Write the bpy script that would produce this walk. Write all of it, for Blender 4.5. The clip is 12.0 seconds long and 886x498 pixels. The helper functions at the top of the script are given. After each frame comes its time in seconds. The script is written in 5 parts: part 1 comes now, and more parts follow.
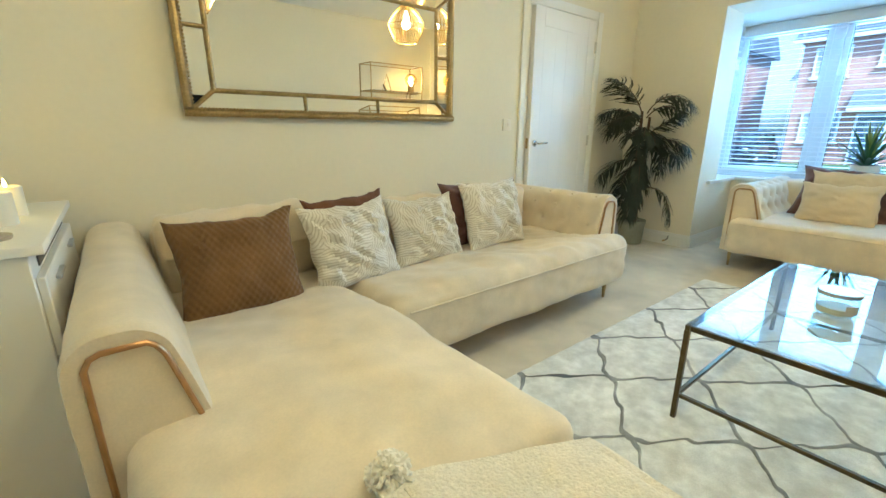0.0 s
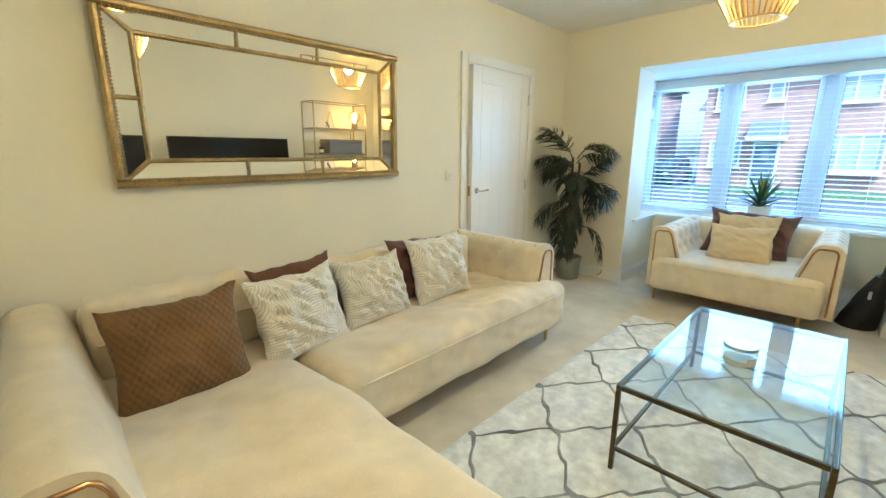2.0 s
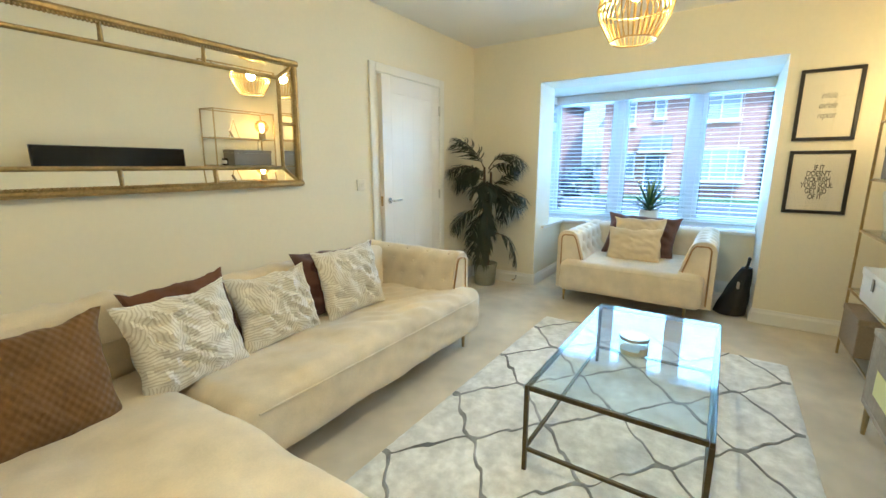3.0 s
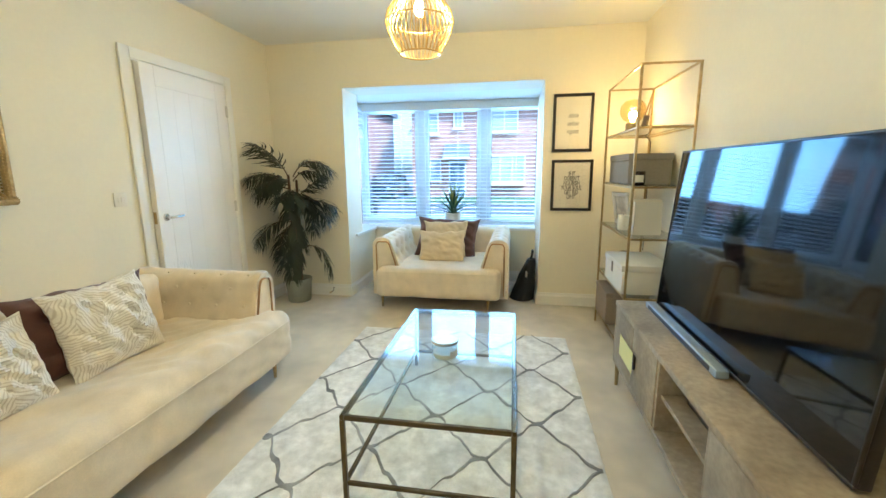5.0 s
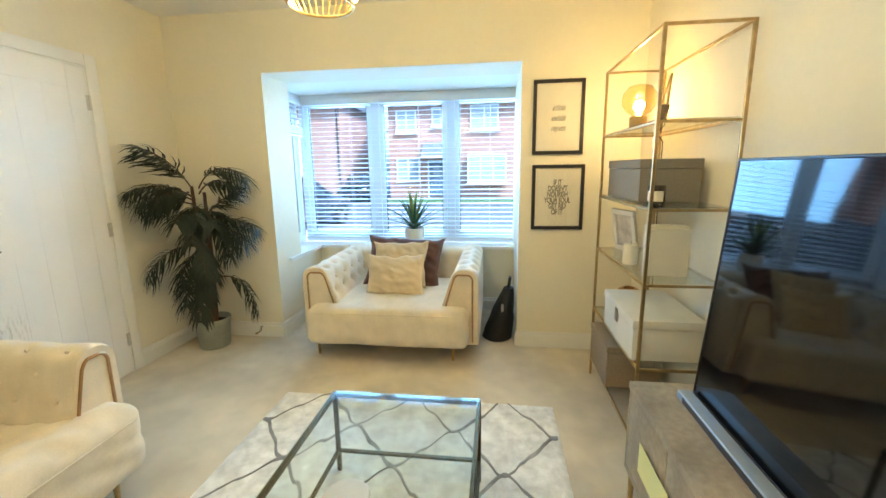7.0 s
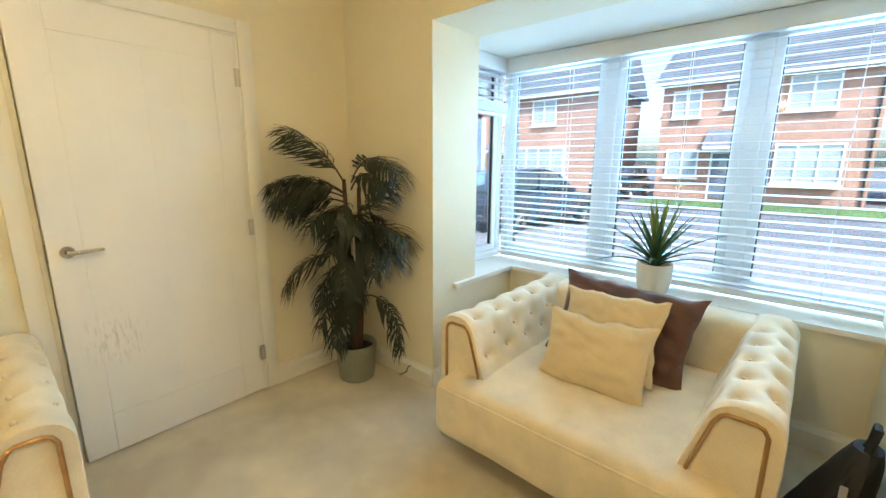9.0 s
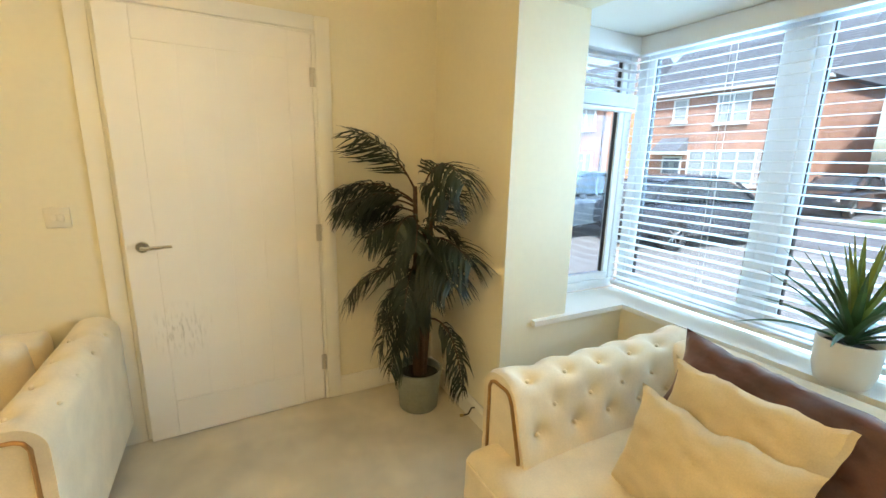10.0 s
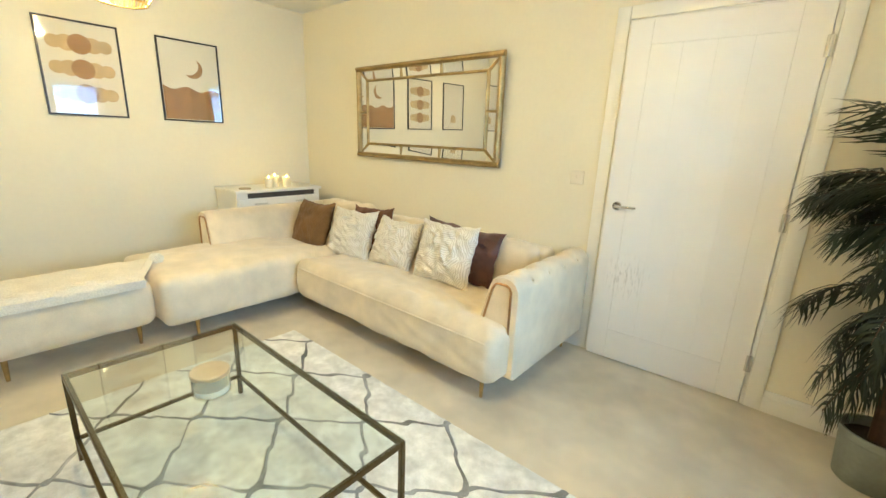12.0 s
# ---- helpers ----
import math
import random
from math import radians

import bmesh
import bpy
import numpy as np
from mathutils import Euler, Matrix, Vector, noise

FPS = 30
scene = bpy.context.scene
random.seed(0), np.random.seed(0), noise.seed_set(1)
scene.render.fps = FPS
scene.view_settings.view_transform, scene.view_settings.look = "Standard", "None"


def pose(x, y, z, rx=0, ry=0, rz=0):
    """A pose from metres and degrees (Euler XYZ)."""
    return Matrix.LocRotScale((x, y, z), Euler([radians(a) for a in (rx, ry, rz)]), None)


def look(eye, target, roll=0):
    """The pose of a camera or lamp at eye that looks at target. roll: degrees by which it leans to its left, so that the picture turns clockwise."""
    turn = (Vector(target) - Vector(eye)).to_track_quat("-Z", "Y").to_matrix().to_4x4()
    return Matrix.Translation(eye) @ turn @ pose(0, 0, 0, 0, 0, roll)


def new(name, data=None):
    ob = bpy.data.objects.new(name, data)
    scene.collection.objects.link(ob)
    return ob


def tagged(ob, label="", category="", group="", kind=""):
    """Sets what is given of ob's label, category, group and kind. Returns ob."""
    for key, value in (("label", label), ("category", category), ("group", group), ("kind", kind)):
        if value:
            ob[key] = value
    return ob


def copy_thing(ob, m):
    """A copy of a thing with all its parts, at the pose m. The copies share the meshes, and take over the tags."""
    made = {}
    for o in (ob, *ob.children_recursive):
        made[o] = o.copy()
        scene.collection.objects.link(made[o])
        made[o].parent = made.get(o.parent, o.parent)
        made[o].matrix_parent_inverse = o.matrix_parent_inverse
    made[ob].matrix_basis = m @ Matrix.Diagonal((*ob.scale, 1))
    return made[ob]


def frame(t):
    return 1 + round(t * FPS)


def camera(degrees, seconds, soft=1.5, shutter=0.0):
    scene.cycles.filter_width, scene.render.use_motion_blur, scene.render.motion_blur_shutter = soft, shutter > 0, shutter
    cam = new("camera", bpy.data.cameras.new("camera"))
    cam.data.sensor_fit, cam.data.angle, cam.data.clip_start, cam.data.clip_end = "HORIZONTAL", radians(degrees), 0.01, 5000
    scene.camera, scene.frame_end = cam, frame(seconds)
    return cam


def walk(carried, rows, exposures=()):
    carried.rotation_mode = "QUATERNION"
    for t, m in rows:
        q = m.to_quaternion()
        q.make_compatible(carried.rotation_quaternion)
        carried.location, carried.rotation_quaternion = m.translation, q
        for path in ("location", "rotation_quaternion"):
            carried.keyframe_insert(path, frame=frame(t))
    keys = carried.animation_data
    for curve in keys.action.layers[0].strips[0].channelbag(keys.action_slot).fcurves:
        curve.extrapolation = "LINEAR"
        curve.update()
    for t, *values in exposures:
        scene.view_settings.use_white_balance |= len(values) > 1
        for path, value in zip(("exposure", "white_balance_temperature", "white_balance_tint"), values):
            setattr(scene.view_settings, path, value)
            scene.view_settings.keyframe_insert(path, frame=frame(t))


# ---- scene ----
cam = camera(93.9, 12.0)
PATH = [
    (0, (2.144, 0.601, 1.07), (3.327, 2.121, 0.528), 0.0),
    (0.5, (2.144, 0.579, 1.115), (3.373, 2.055, 0.558), 0.1),
    (1, (2.138, 0.597, 1.196), (3.418, 2.035, 0.655), 0.1),
    (1.5, (2.131, 0.6, 1.26), (3.455, 2.012, 0.76), 0.1),
    (2, (2.133, 0.592, 1.298), (3.521, 1.96, 0.847), 0.1),
    (2.5, (2.171, 0.575, 1.266), (3.659, 1.847, 0.856), -0.1),
    (3, (2.223, 0.553, 1.271), (3.845, 1.654, 0.878), -0.1),
    (3.5, (2.291, 0.533, 1.256), (4.039, 1.428, 0.876), -0.5),
    (3.7, (2.295, 0.52, 1.264), (4.093, 1.314, 0.894), 0.1),
    (5.3, (2.434, 0.522, 1.292), (4.377, 0.8, 0.911), -0.8),
    (5.5, (2.554, 0.517, 1.29), (4.501, 0.768, 0.907), -0.9),
    (6, (2.893, 0.465, 1.292), (4.847, 0.663, 0.914), -0.9),
    (6.5, (3.085, 0.381, 1.358), (5.035, 0.596, 0.968), -0.9),
    (6.7, (3.143, 0.415, 1.364), (5.094, 0.626, 0.977), -0.7),
    (8.3, (4.192, 0.468, 1.355), (5.934, 1.361, 0.949), -0.6),
    (8.5, (4.296, 0.516, 1.375), (5.978, 1.513, 0.953), 0.3),
    (9, (4.657, 0.593, 1.364), (6.118, 1.895, 0.95), 0.2),
    (9.5, (4.949, 0.665, 1.377), (6.167, 2.192, 0.946), 0.9),
    (10, (5.233, 0.664, 1.402), (6.137, 2.397, 0.978), 1.3),
    (10.5, (5.436, 0.715, 1.382), (5.933, 2.604, 0.954), 1.7),
    (11, (5.581, 0.611, 1.37), (5.504, 2.557, 0.917), 2.2),
    (11.5, (5.621, 0.449, 1.366), (4.929, 2.259, 0.872), 2.6),
    (12, (5.671, 0.352, 1.326), (4.428, 1.833, 0.814), 2.4),
]
EXPOSURES = [(0.0, 2.15, 5200, 9), (1.5, 2.15, 5300, 12), (3.5, 2.15, 5300, 14), (6.5, 2.28, 5600, 15), (8.5, 2.12, 6500, 15), (9.0, 2.1, 6850, 16), (10.5, 2.05, 7300, 18), (11.0, 2.12, 7000, 18), (11.5, 2.36, 6400, 17), (12.0, 2.47, 5850, 14)]
walk(cam, [(t, look(eye, target, roll)) for t, eye, target, roll in PATH], EXPOSURES)

# ---- world, sun, lamps ----
world = bpy.data.worlds.new("sky")
scene.world = world
world.use_nodes = True
wn = world.node_tree
sky = wn.nodes.new("ShaderNodeTexSky")
sky.sky_type = "NISHITA"
sky.sun_disc = False
sky.sun_elevation, sky.sun_rotation = radians(49), radians(218)
sky.air_density, sky.dust_density = 1.2, 3.0
wn.links.new(sky.outputs[0], wn.nodes["Background"].inputs[0])
wn.nodes["Background"].inputs[1].default_value = 0.15
sun = new("sun", bpy.data.lights.new("sun", "SUN"))
sun.data.energy, sun.data.angle, sun.data.color = 3.2, radians(3), (1, 0.97, 0.93)
sun.matrix_world = look((8, -15.6, 22.5), (20, 0, 0))


def point(name, x, y, z, watts, colour, size):
    ob = new(name, bpy.data.lights.new(name, "POINT"))
    ob.data.energy, ob.data.color, ob.data.shadow_soft_size = watts, colour, size
    ob.location = (x, y, z)
    return ob


WARM = (1.0, 0.81, 0.37)
PENDANTS = ((4.85, 1.07), (2.83, 1.07))
for px, py in PENDANTS:
    point("pendant_light", px, py, 2.12, 7.0, WARM, 0.04)
point("shelf_light", 5.86, -0.36, 1.74, 0.55, (1.0, 0.60, 0.05), 0.04)
point("candle_light", 1.86, 2.38, 0.96, 0.10, (1.0, 0.66, 0.08), 0.02)

# added lamp outside; boosts the sky's daylight coming down through the bay's opening
bay_light = new("bay_daylight", bpy.data.lights.new("bay_daylight", "AREA"))
bay_light.data.shape, bay_light.data.size, bay_light.data.size_y = "RECTANGLE", 2.3, 2.3
bay_light.data.energy, bay_light.data.color = 72, (0.42, 0.76, 1.0)
bay_light.matrix_world = look((7.85, 1.26, 2.25), (0, 1.26, 0.4))

# ---- materials ----
def mat(name, colour, rough=0.6, metal=0.0, grain=(), stains=(), bump=(), sheen=0.0, coat=0.0, island=0.0):
    """grain, stains: (scale, amount) of colour variation; bump: (scale, strength)."""
    m = bpy.data.materials.new(name)
    m.use_nodes = True
    t, b = m.node_tree, m.node_tree.nodes["Principled BSDF"]
    b.inputs["Roughness"].default_value, b.inputs["Metallic"].default_value = rough, metal
    b.inputs["Sheen Weight"].default_value = sheen
    b.inputs["Coat Weight"].default_value = coat
    co = t.nodes.new("ShaderNodeTexCoord").outputs["Object"]
    out = None
    for scale, amount in (*grain, *stains):
        n = t.nodes.new("ShaderNodeTexNoise")
        n.inputs["Scale"].default_value, n.inputs["Detail"].default_value = scale, 4
        t.links.new(co, n.inputs["Vector"])
        r = t.nodes.new("ShaderNodeMapRange")
        r.inputs["From Min"].default_value, r.inputs["From Max"].default_value = 0.3, 0.7
        r.inputs["To Min"].default_value, r.inputs["To Max"].default_value = 1 - amount, 1 + amount
        t.links.new(n.outputs["Fac"], r.inputs["Value"])
        x = t.nodes.new("ShaderNodeMix")
        x.data_type, x.blend_type = "RGBA", "MULTIPLY"
        x.inputs[0].default_value = 1
        if out is None:
            x.inputs[6].default_value = (*colour, 1)
        else:
            t.links.new(out, x.inputs[6])
        t.links.new(r.outputs[0], x.inputs[7])
        out = x.outputs[2]
    if out is None:
        b.inputs["Base Color"].default_value = (*colour, 1)
    else:
        t.links.new(out, b.inputs["Base Color"])
    last = None
    for scale, strength in bump:
        n = t.nodes.new("ShaderNodeTexNoise")
        n.inputs["Scale"].default_value, n.inputs["Detail"].default_value = scale, 3
        t.links.new(co, n.inputs["Vector"])
        bp = t.nodes.new("ShaderNodeBump")
        bp.inputs["Strength"].default_value, bp.inputs["Distance"].default_value = strength, 0.004
        t.links.new(n.outputs["Fac"], bp.inputs["Height"])
        if last is not None:
            t.links.new(last, bp.inputs["Normal"])
        last = bp.outputs[0]
    if last is not None:
        t.links.new(last, b.inputs["Normal"])
    return m


def glow(name, colour, strength):
    m = bpy.data.materials.new(name)
    m.use_nodes = True
    b = m.node_tree.nodes["Principled BSDF"]
    b.inputs["Base Color"].default_value = (*colour, 1)
    b.inputs["Emission Color"].default_value = (*colour, 1)
    b.inputs["Emission Strength"].default_value = strength
    return m


def glass(name, colour=(1, 1, 1), rough=0.0, thin=True, shine=1.5):
    """thin: a clear sheet that passes light straight on and mirrors at a glance."""
    m = bpy.data.materials.new(name)
    m.use_nodes = True
    t = m.node_tree
    t.nodes.clear()
    out = t.nodes.new("ShaderNodeOutputMaterial")
    if thin:
        clear, gloss = t.nodes.new("ShaderNodeBsdfTransparent"), t.nodes.new("ShaderNodeBsdfGlossy")
        clear.inputs[0].default_value = (*colour, 1)
        gloss.inputs["Roughness"].default_value = rough
        f = t.nodes.new("ShaderNodeLayerWeight")
        f.inputs[0].default_value = 0.5
        pw, ma = t.nodes.new("ShaderNodeMath"), t.nodes.new("ShaderNodeMath")
        pw.operation, ma.operation = "POWER", "MULTIPLY_ADD"
        pw.inputs[1].default_value = 4.0
        f0 = ((shine - 1) / (shine + 1)) ** 2
        ma.inputs[1].default_value, ma.inputs[2].default_value = 1 - f0, f0
        t.links.new(f.outputs["Facing"], pw.inputs[0])
        t.links.new(pw.outputs[0], ma.inputs[0])
        x = t.nodes.new("ShaderNodeMixShader")
        t.links.new(ma.outputs[0], x.inputs[0])
        t.links.new(clear.outputs[0], x.inputs[1])
        t.links.new(gloss.outputs[0], x.inputs[2])
        t.links.new(x.outputs[0], out.inputs[0])
    else:
        g = t.nodes.new("ShaderNodeBsdfGlass")
        g.inputs[0].default_value = (*colour, 1)
        g.inputs["Roughness"].default_value = rough
        t.links.new(g.outputs[0], out.inputs[0])
    return m


WALL = mat("cream_wall_paint", (0.80, 0.74, 0.59), 0.75, grain=((35, 0.012),), stains=((1.3, 0.02),), bump=((260, 0.10),))
CEIL = mat("white_ceiling_paint", (0.83, 0.82, 0.78), 0.85, stains=((1.1, 0.015),), bump=((240, 0.08),))
WHITE = mat("white_gloss_paint", (0.82, 0.80, 0.75), 0.35, stains=((3, 0.02),), bump=((60, 0.04),))
DOORW = mat("white_door_paint", (0.85, 0.82, 0.79), 0.4, stains=((2.5, 0.03),), bump=((90, 0.06),))
UPVC = mat("white_upvc", (0.80, 0.83, 0.86), 0.3, stains=((4, 0.02),))
SLAT = mat("white_slat", (0.72, 0.74, 0.76), 0.4, stains=((6, 0.02),))
CARPET = mat("beige_carpet", (0.67, 0.60, 0.48), 0.95, grain=((420, 0.14),), stains=((2.2, 0.14), (7, 0.08)), bump=((520, 0.6), (5, 0.2)), sheen=0.15)
RUG = mat("ivory_rug_pile", (0.79, 0.80, 0.80), 0.95, grain=((300, 0.10),), stains=((3.2, 0.10), (9, 0.17), (26, 0.12)), bump=((350, 0.5), (30, 0.45)), sheen=0.2)
RUGLINE = mat("grey_rug_line", (0.30, 0.31, 0.33), 0.95, grain=((300, 0.2),), stains=((3.5, 0.55), (9, 0.3)), bump=((350, 0.6),))
VELVET = mat("cream_velvet", (0.76, 0.65, 0.48), 0.75, grain=((160, 0.04),), stains=((2.6, 0.09), (9, 0.08)), bump=((400, 0.08), (14, 0.45), (5, 0.5)), sheen=0.45)
CREAM = mat("cream_cushion_cloth", (0.68, 0.56, 0.38), 0.85, grain=((220, 0.05),), stains=((8, 0.06),), bump=((300, 0.15), (16, 0.2)), sheen=0.2)
BROWN = mat("rust_brown_velvet", (0.13, 0.05, 0.022), 0.8, grain=((200, 0.08),), stains=((7, 0.2),), bump=((300, 0.1), (12, 0.2)), sheen=0.1)
COCOA = mat("cocoa_brown_velvet", (0.10, 0.032, 0.020), 0.55, grain=((200, 0.08),), stains=((9, 0.4),), bump=((14, 0.6),), sheen=0.35)
TABLEBRASS = mat("bronzed_brass", (0.12, 0.088, 0.045), 0.3, 1.0, stains=((30, 0.2),), bump=((120, 0.05),))
IVORY = mat("ivory_plastic", (0.76, 0.70, 0.58), 0.4)
BRASS = mat("aged_brass", (0.50, 0.36, 0.17), 0.32, 1.0, stains=((30, 0.15),), bump=((120, 0.05),))
TRIM = mat("rose_gold_piping", (0.46, 0.27, 0.13), 0.3, 1.0, stains=((30, 0.1),))
GILT = mat("antique_gilt", (0.40, 0.29, 0.13), 0.42, 0.85, grain=((90, 0.2),), stains=((12, 0.25),), bump=((140, 0.3),))
CHROME = mat("satin_chrome", (0.62, 0.60, 0.57), 0.22, 1.0)
STEEL = mat("grey_steel", (0.60, 0.58, 0.55), 0.4, 1.0)
MIRROR = mat("mirror", (0.80, 0.80, 0.77), 0.01, 1.0)
GLASS = glass("picture_glass")
# blue-grey tint puts outdoor haze into the panes and dims the view
WINGLASS = glass("haze_tinted_window_glass", (0.70, 0.80, 0.88))
TABLEGLASS = glass("table_glass", (0.93, 0.97, 0.96), 0.0, True, 1.55)
JARGLASS = glass("jar_glass", (0.96, 0.98, 0.96), 0.02, True, 1.6)
LIDMETAL = mat("polished_lid", (0.62, 0.58, 0.50), 0.3, 1.0, stains=((20, 0.05),))
BLACK = mat("black_frame", (0.022, 0.018, 0.018), 0.35, bump=((80, 0.05),))
SCREEN = mat("television_screen", (0.004, 0.004, 0.005), 0.05)
PAPER = mat("print_paper", (0.74, 0.69, 0.58), 0.8, stains=((5, 0.02),))
INK = mat("dark_ink", (0.05, 0.04, 0.035), 0.7)
WAX = mat("candle_wax", (0.80, 0.74, 0.60), 0.5)
CERAMIC = mat("white_ceramic", (0.78, 0.76, 0.72), 0.35, stains=((12, 0.03),))
POTGREY = mat("sage_grey_pot", (0.27, 0.28, 0.23), 0.6, grain=((60, 0.06),), stains=((8, 0.12),))
SOIL = mat("soil", (0.03, 0.022, 0.016), 0.95, bump=((60, 0.8),))
PALM = mat("palm_leaf", (0.018, 0.028, 0.015), 0.48, stains=((9, 0.35),))
STEM = mat("palm_stem", (0.09, 0.045, 0.025), 0.7, grain=((40, 0.25),), bump=((60, 0.4),))
AGAVE = mat("agave_leaf", (0.045, 0.12, 0.055), 0.45, stains=((14, 0.3),))
AGAVET = mat("agave_young_leaf", (0.20, 0.26, 0.06), 0.45, stains=((14, 0.3),))
BAG = mat("black_bag_cloth", (0.012, 0.012, 0.013), 0.7, bump=((40, 0.4), (8, 0.5)))
OAK = mat("grey_mango_wood", (0.35, 0.29, 0.21), 0.5, grain=((40, 0.15),), stains=((4, 0.3),), bump=((50, 0.15),))
DARKWOOD = mat("dark_inside", (0.05, 0.04, 0.035), 0.6, stains=((6, 0.2),))
BOXGREY = mat("grey_box_board", (0.25, 0.22, 0.18), 0.8, grain=((80, 0.06),))
BOXWHITE = mat("white_box_board", (0.70, 0.67, 0.60), 0.7, stains=((6, 0.04),))
BOXTAN = mat("tan_box_board", (0.30, 0.23, 0.16), 0.8, grain=((80, 0.08),))
COPPER = mat("copper", (0.60, 0.36, 0.18), 0.25, 1.0)
YELLOW = mat("yellow_note", (0.80, 0.76, 0.34), 0.8)
BULB = glow("lit_bulb", (1.0, 0.74, 0.32), 14)
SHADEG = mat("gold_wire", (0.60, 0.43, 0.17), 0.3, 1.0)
FLAME = glow("candle_flame", (1.0, 0.62, 0.10), 12)

# scuffs on the door below the lever
t, b = DOORW.node_tree, DOORW.node_tree.nodes["Principled BSDF"]
co = t.nodes.new("ShaderNodeTexCoord").outputs["Object"]
spot, streak = t.nodes.new("ShaderNodeMapping"), t.nodes.new("ShaderNodeMapping")
spot.vector_type = "TEXTURE"
spot.inputs["Location"].default_value, spot.inputs["Scale"].default_value = (-0.67, 0, 0.56), (0.16, 1, 0.16)
streak.inputs["Scale"].default_value = (70, 1, 16)
rub = t.nodes.new("ShaderNodeTexNoise")
rub.inputs["Scale"].default_value, rub.inputs["Detail"].default_value = 1.0, 5
t.links.new(co, spot.inputs["Vector"])
t.links.new(co, streak.inputs["Vector"])
t.links.new(streak.outputs[0], rub.inputs["Vector"])
far, near, both = t.nodes.new("ShaderNodeVectorMath"), t.nodes.new("ShaderNodeMapRange"), t.nodes.new("ShaderNodeMath")
far.operation = "LENGTH"
t.links.new(spot.outputs[0], far.inputs[0])
t.links.new(far.outputs["Value"], near.inputs["Value"])
near.inputs["From Min"].default_value, near.inputs["From Max"].default_value = 1.0, 0.2
cut = t.nodes.new("ShaderNodeMapRange")
cut.inputs["From Min"].default_value, cut.inputs["From Max"].default_value = 0.50, 0.66
t.links.new(rub.outputs["Fac"], cut.inputs["Value"])
both.operation = "MULTIPLY"
t.links.new(near.outputs[0], both.inputs[0])
t.links.new(cut.outputs[0], both.inputs[1])
grime = t.nodes.new("ShaderNodeMix")
grime.data_type = "RGBA"
t.links.new(both.outputs[0], grime.inputs[0])
t.links.new(b.inputs["Base Color"].links[0].from_socket, grime.inputs[6])
grime.inputs[7].default_value = (0.60, 0.57, 0.54, 1)
t.links.new(grime.outputs[2], b.inputs["Base Color"])

# ---- mesh helpers ----
def part(name, bm, material, parent=None, label="", smooth=True):
    me = bpy.data.meshes.new(name)
    bmesh.ops.recalc_face_normals(bm, faces=bm.faces[:])
    bm.to_mesh(me)
    bm.free()
    me.materials.append(material)
    if smooth:
        me.shade_smooth()
        me.set_sharp_from_angle(angle=radians(38))
    ob = new(name, me)
    if parent is not None:
        ob.parent = parent
    if label:
        ob["label"] = label
    return ob


def thing(name, x=0, y=0, z=0, rz=0, label="", category="", group="", kind=""):
    ob = new(name)
    ob.empty_display_size = 0.1
    ob.matrix_world = pose(x, y, z, 0, 0, rz)
    return tagged(ob, label, category, group, kind)


def box(x0, x1, y0, y1, z0, z1, r=0.0, seg=2, bm=None):
    bm = bm or bmesh.new()
    got = bmesh.ops.create_cube(bm, size=1)["verts"]
    bmesh.ops.transform(bm, verts=got, matrix=Matrix.Translation(((x0 + x1) / 2, (y0 + y1) / 2, (z0 + z1) / 2)) @ Matrix.Diagonal((x1 - x0, y1 - y0, z1 - z0, 1)))
    if r > 0:
        edges = list({e for v in got for e in v.link_edges})
        bmesh.ops.bevel(bm, geom=edges, offset=r, segments=seg, profile=0.5, affect="EDGES")
    return bm


def tube(points, radius, sides=8, closed=False, bm=None, cap=True):
    """A round bar along points; radius a number or one for each point."""
    bm = bm or bmesh.new()
    pts = [Vector(p) for p in points]
    n = len(pts)
    rings = []
    up = None
    for i, p in enumerate(pts):
        a = pts[i - 1] if i > 0 or closed else p
        b = pts[(i + 1) % n] if i < n - 1 or closed else p
        d = (b - a).normalized()
        if up is None:
            up = d.orthogonal().normalized()
        up = (up - d * up.dot(d)).normalized()
        side = d.cross(up)
        r = radius[i] if isinstance(radius, (list, tuple)) else radius
        rings.append([bm.verts.new(p + r * (math.cos(2 * math.pi * k / sides) * up + math.sin(2 * math.pi * k / sides) * side)) for k in range(sides)])
    for i in range(n if closed else n - 1):
        a, b = rings[i], rings[(i + 1) % n]
        for k in range(sides):
            bm.faces.new((a[k], a[(k + 1) % sides], b[(k + 1) % sides], b[k]))
    if cap and not closed:
        bm.faces.new(rings[0][::-1])
        bm.faces.new(rings[-1])
    return bm


def lathe(profile, x=0, y=0, z=0, sides=32, bm=None):
    """A turned body: profile of (radius, height)."""
    bm = bm or bmesh.new()
    rings = []
    for r, h in profile:
        if r < 1e-5:
            rings.append([bm.verts.new((x, y, z + h))])
        else:
            rings.append([bm.verts.new((x + r * math.cos(2 * math.pi * k / sides), y + r * math.sin(2 * math.pi * k / sides), z + h)) for k in range(sides)])
    for a, b in zip(rings, rings[1:]):
        for k in range(sides):
            j = (k + 1) % sides
            if len(a) == 1 and len(b) == 1:
                continue
            if len(a) == 1:
                bm.faces.new((a[0], b[k], b[j]))
            elif len(b) == 1:
                bm.faces.new((a[k], a[j], b[0]))
            else:
                bm.faces.new((a[k], a[j], b[j], b[k]))
    return bm


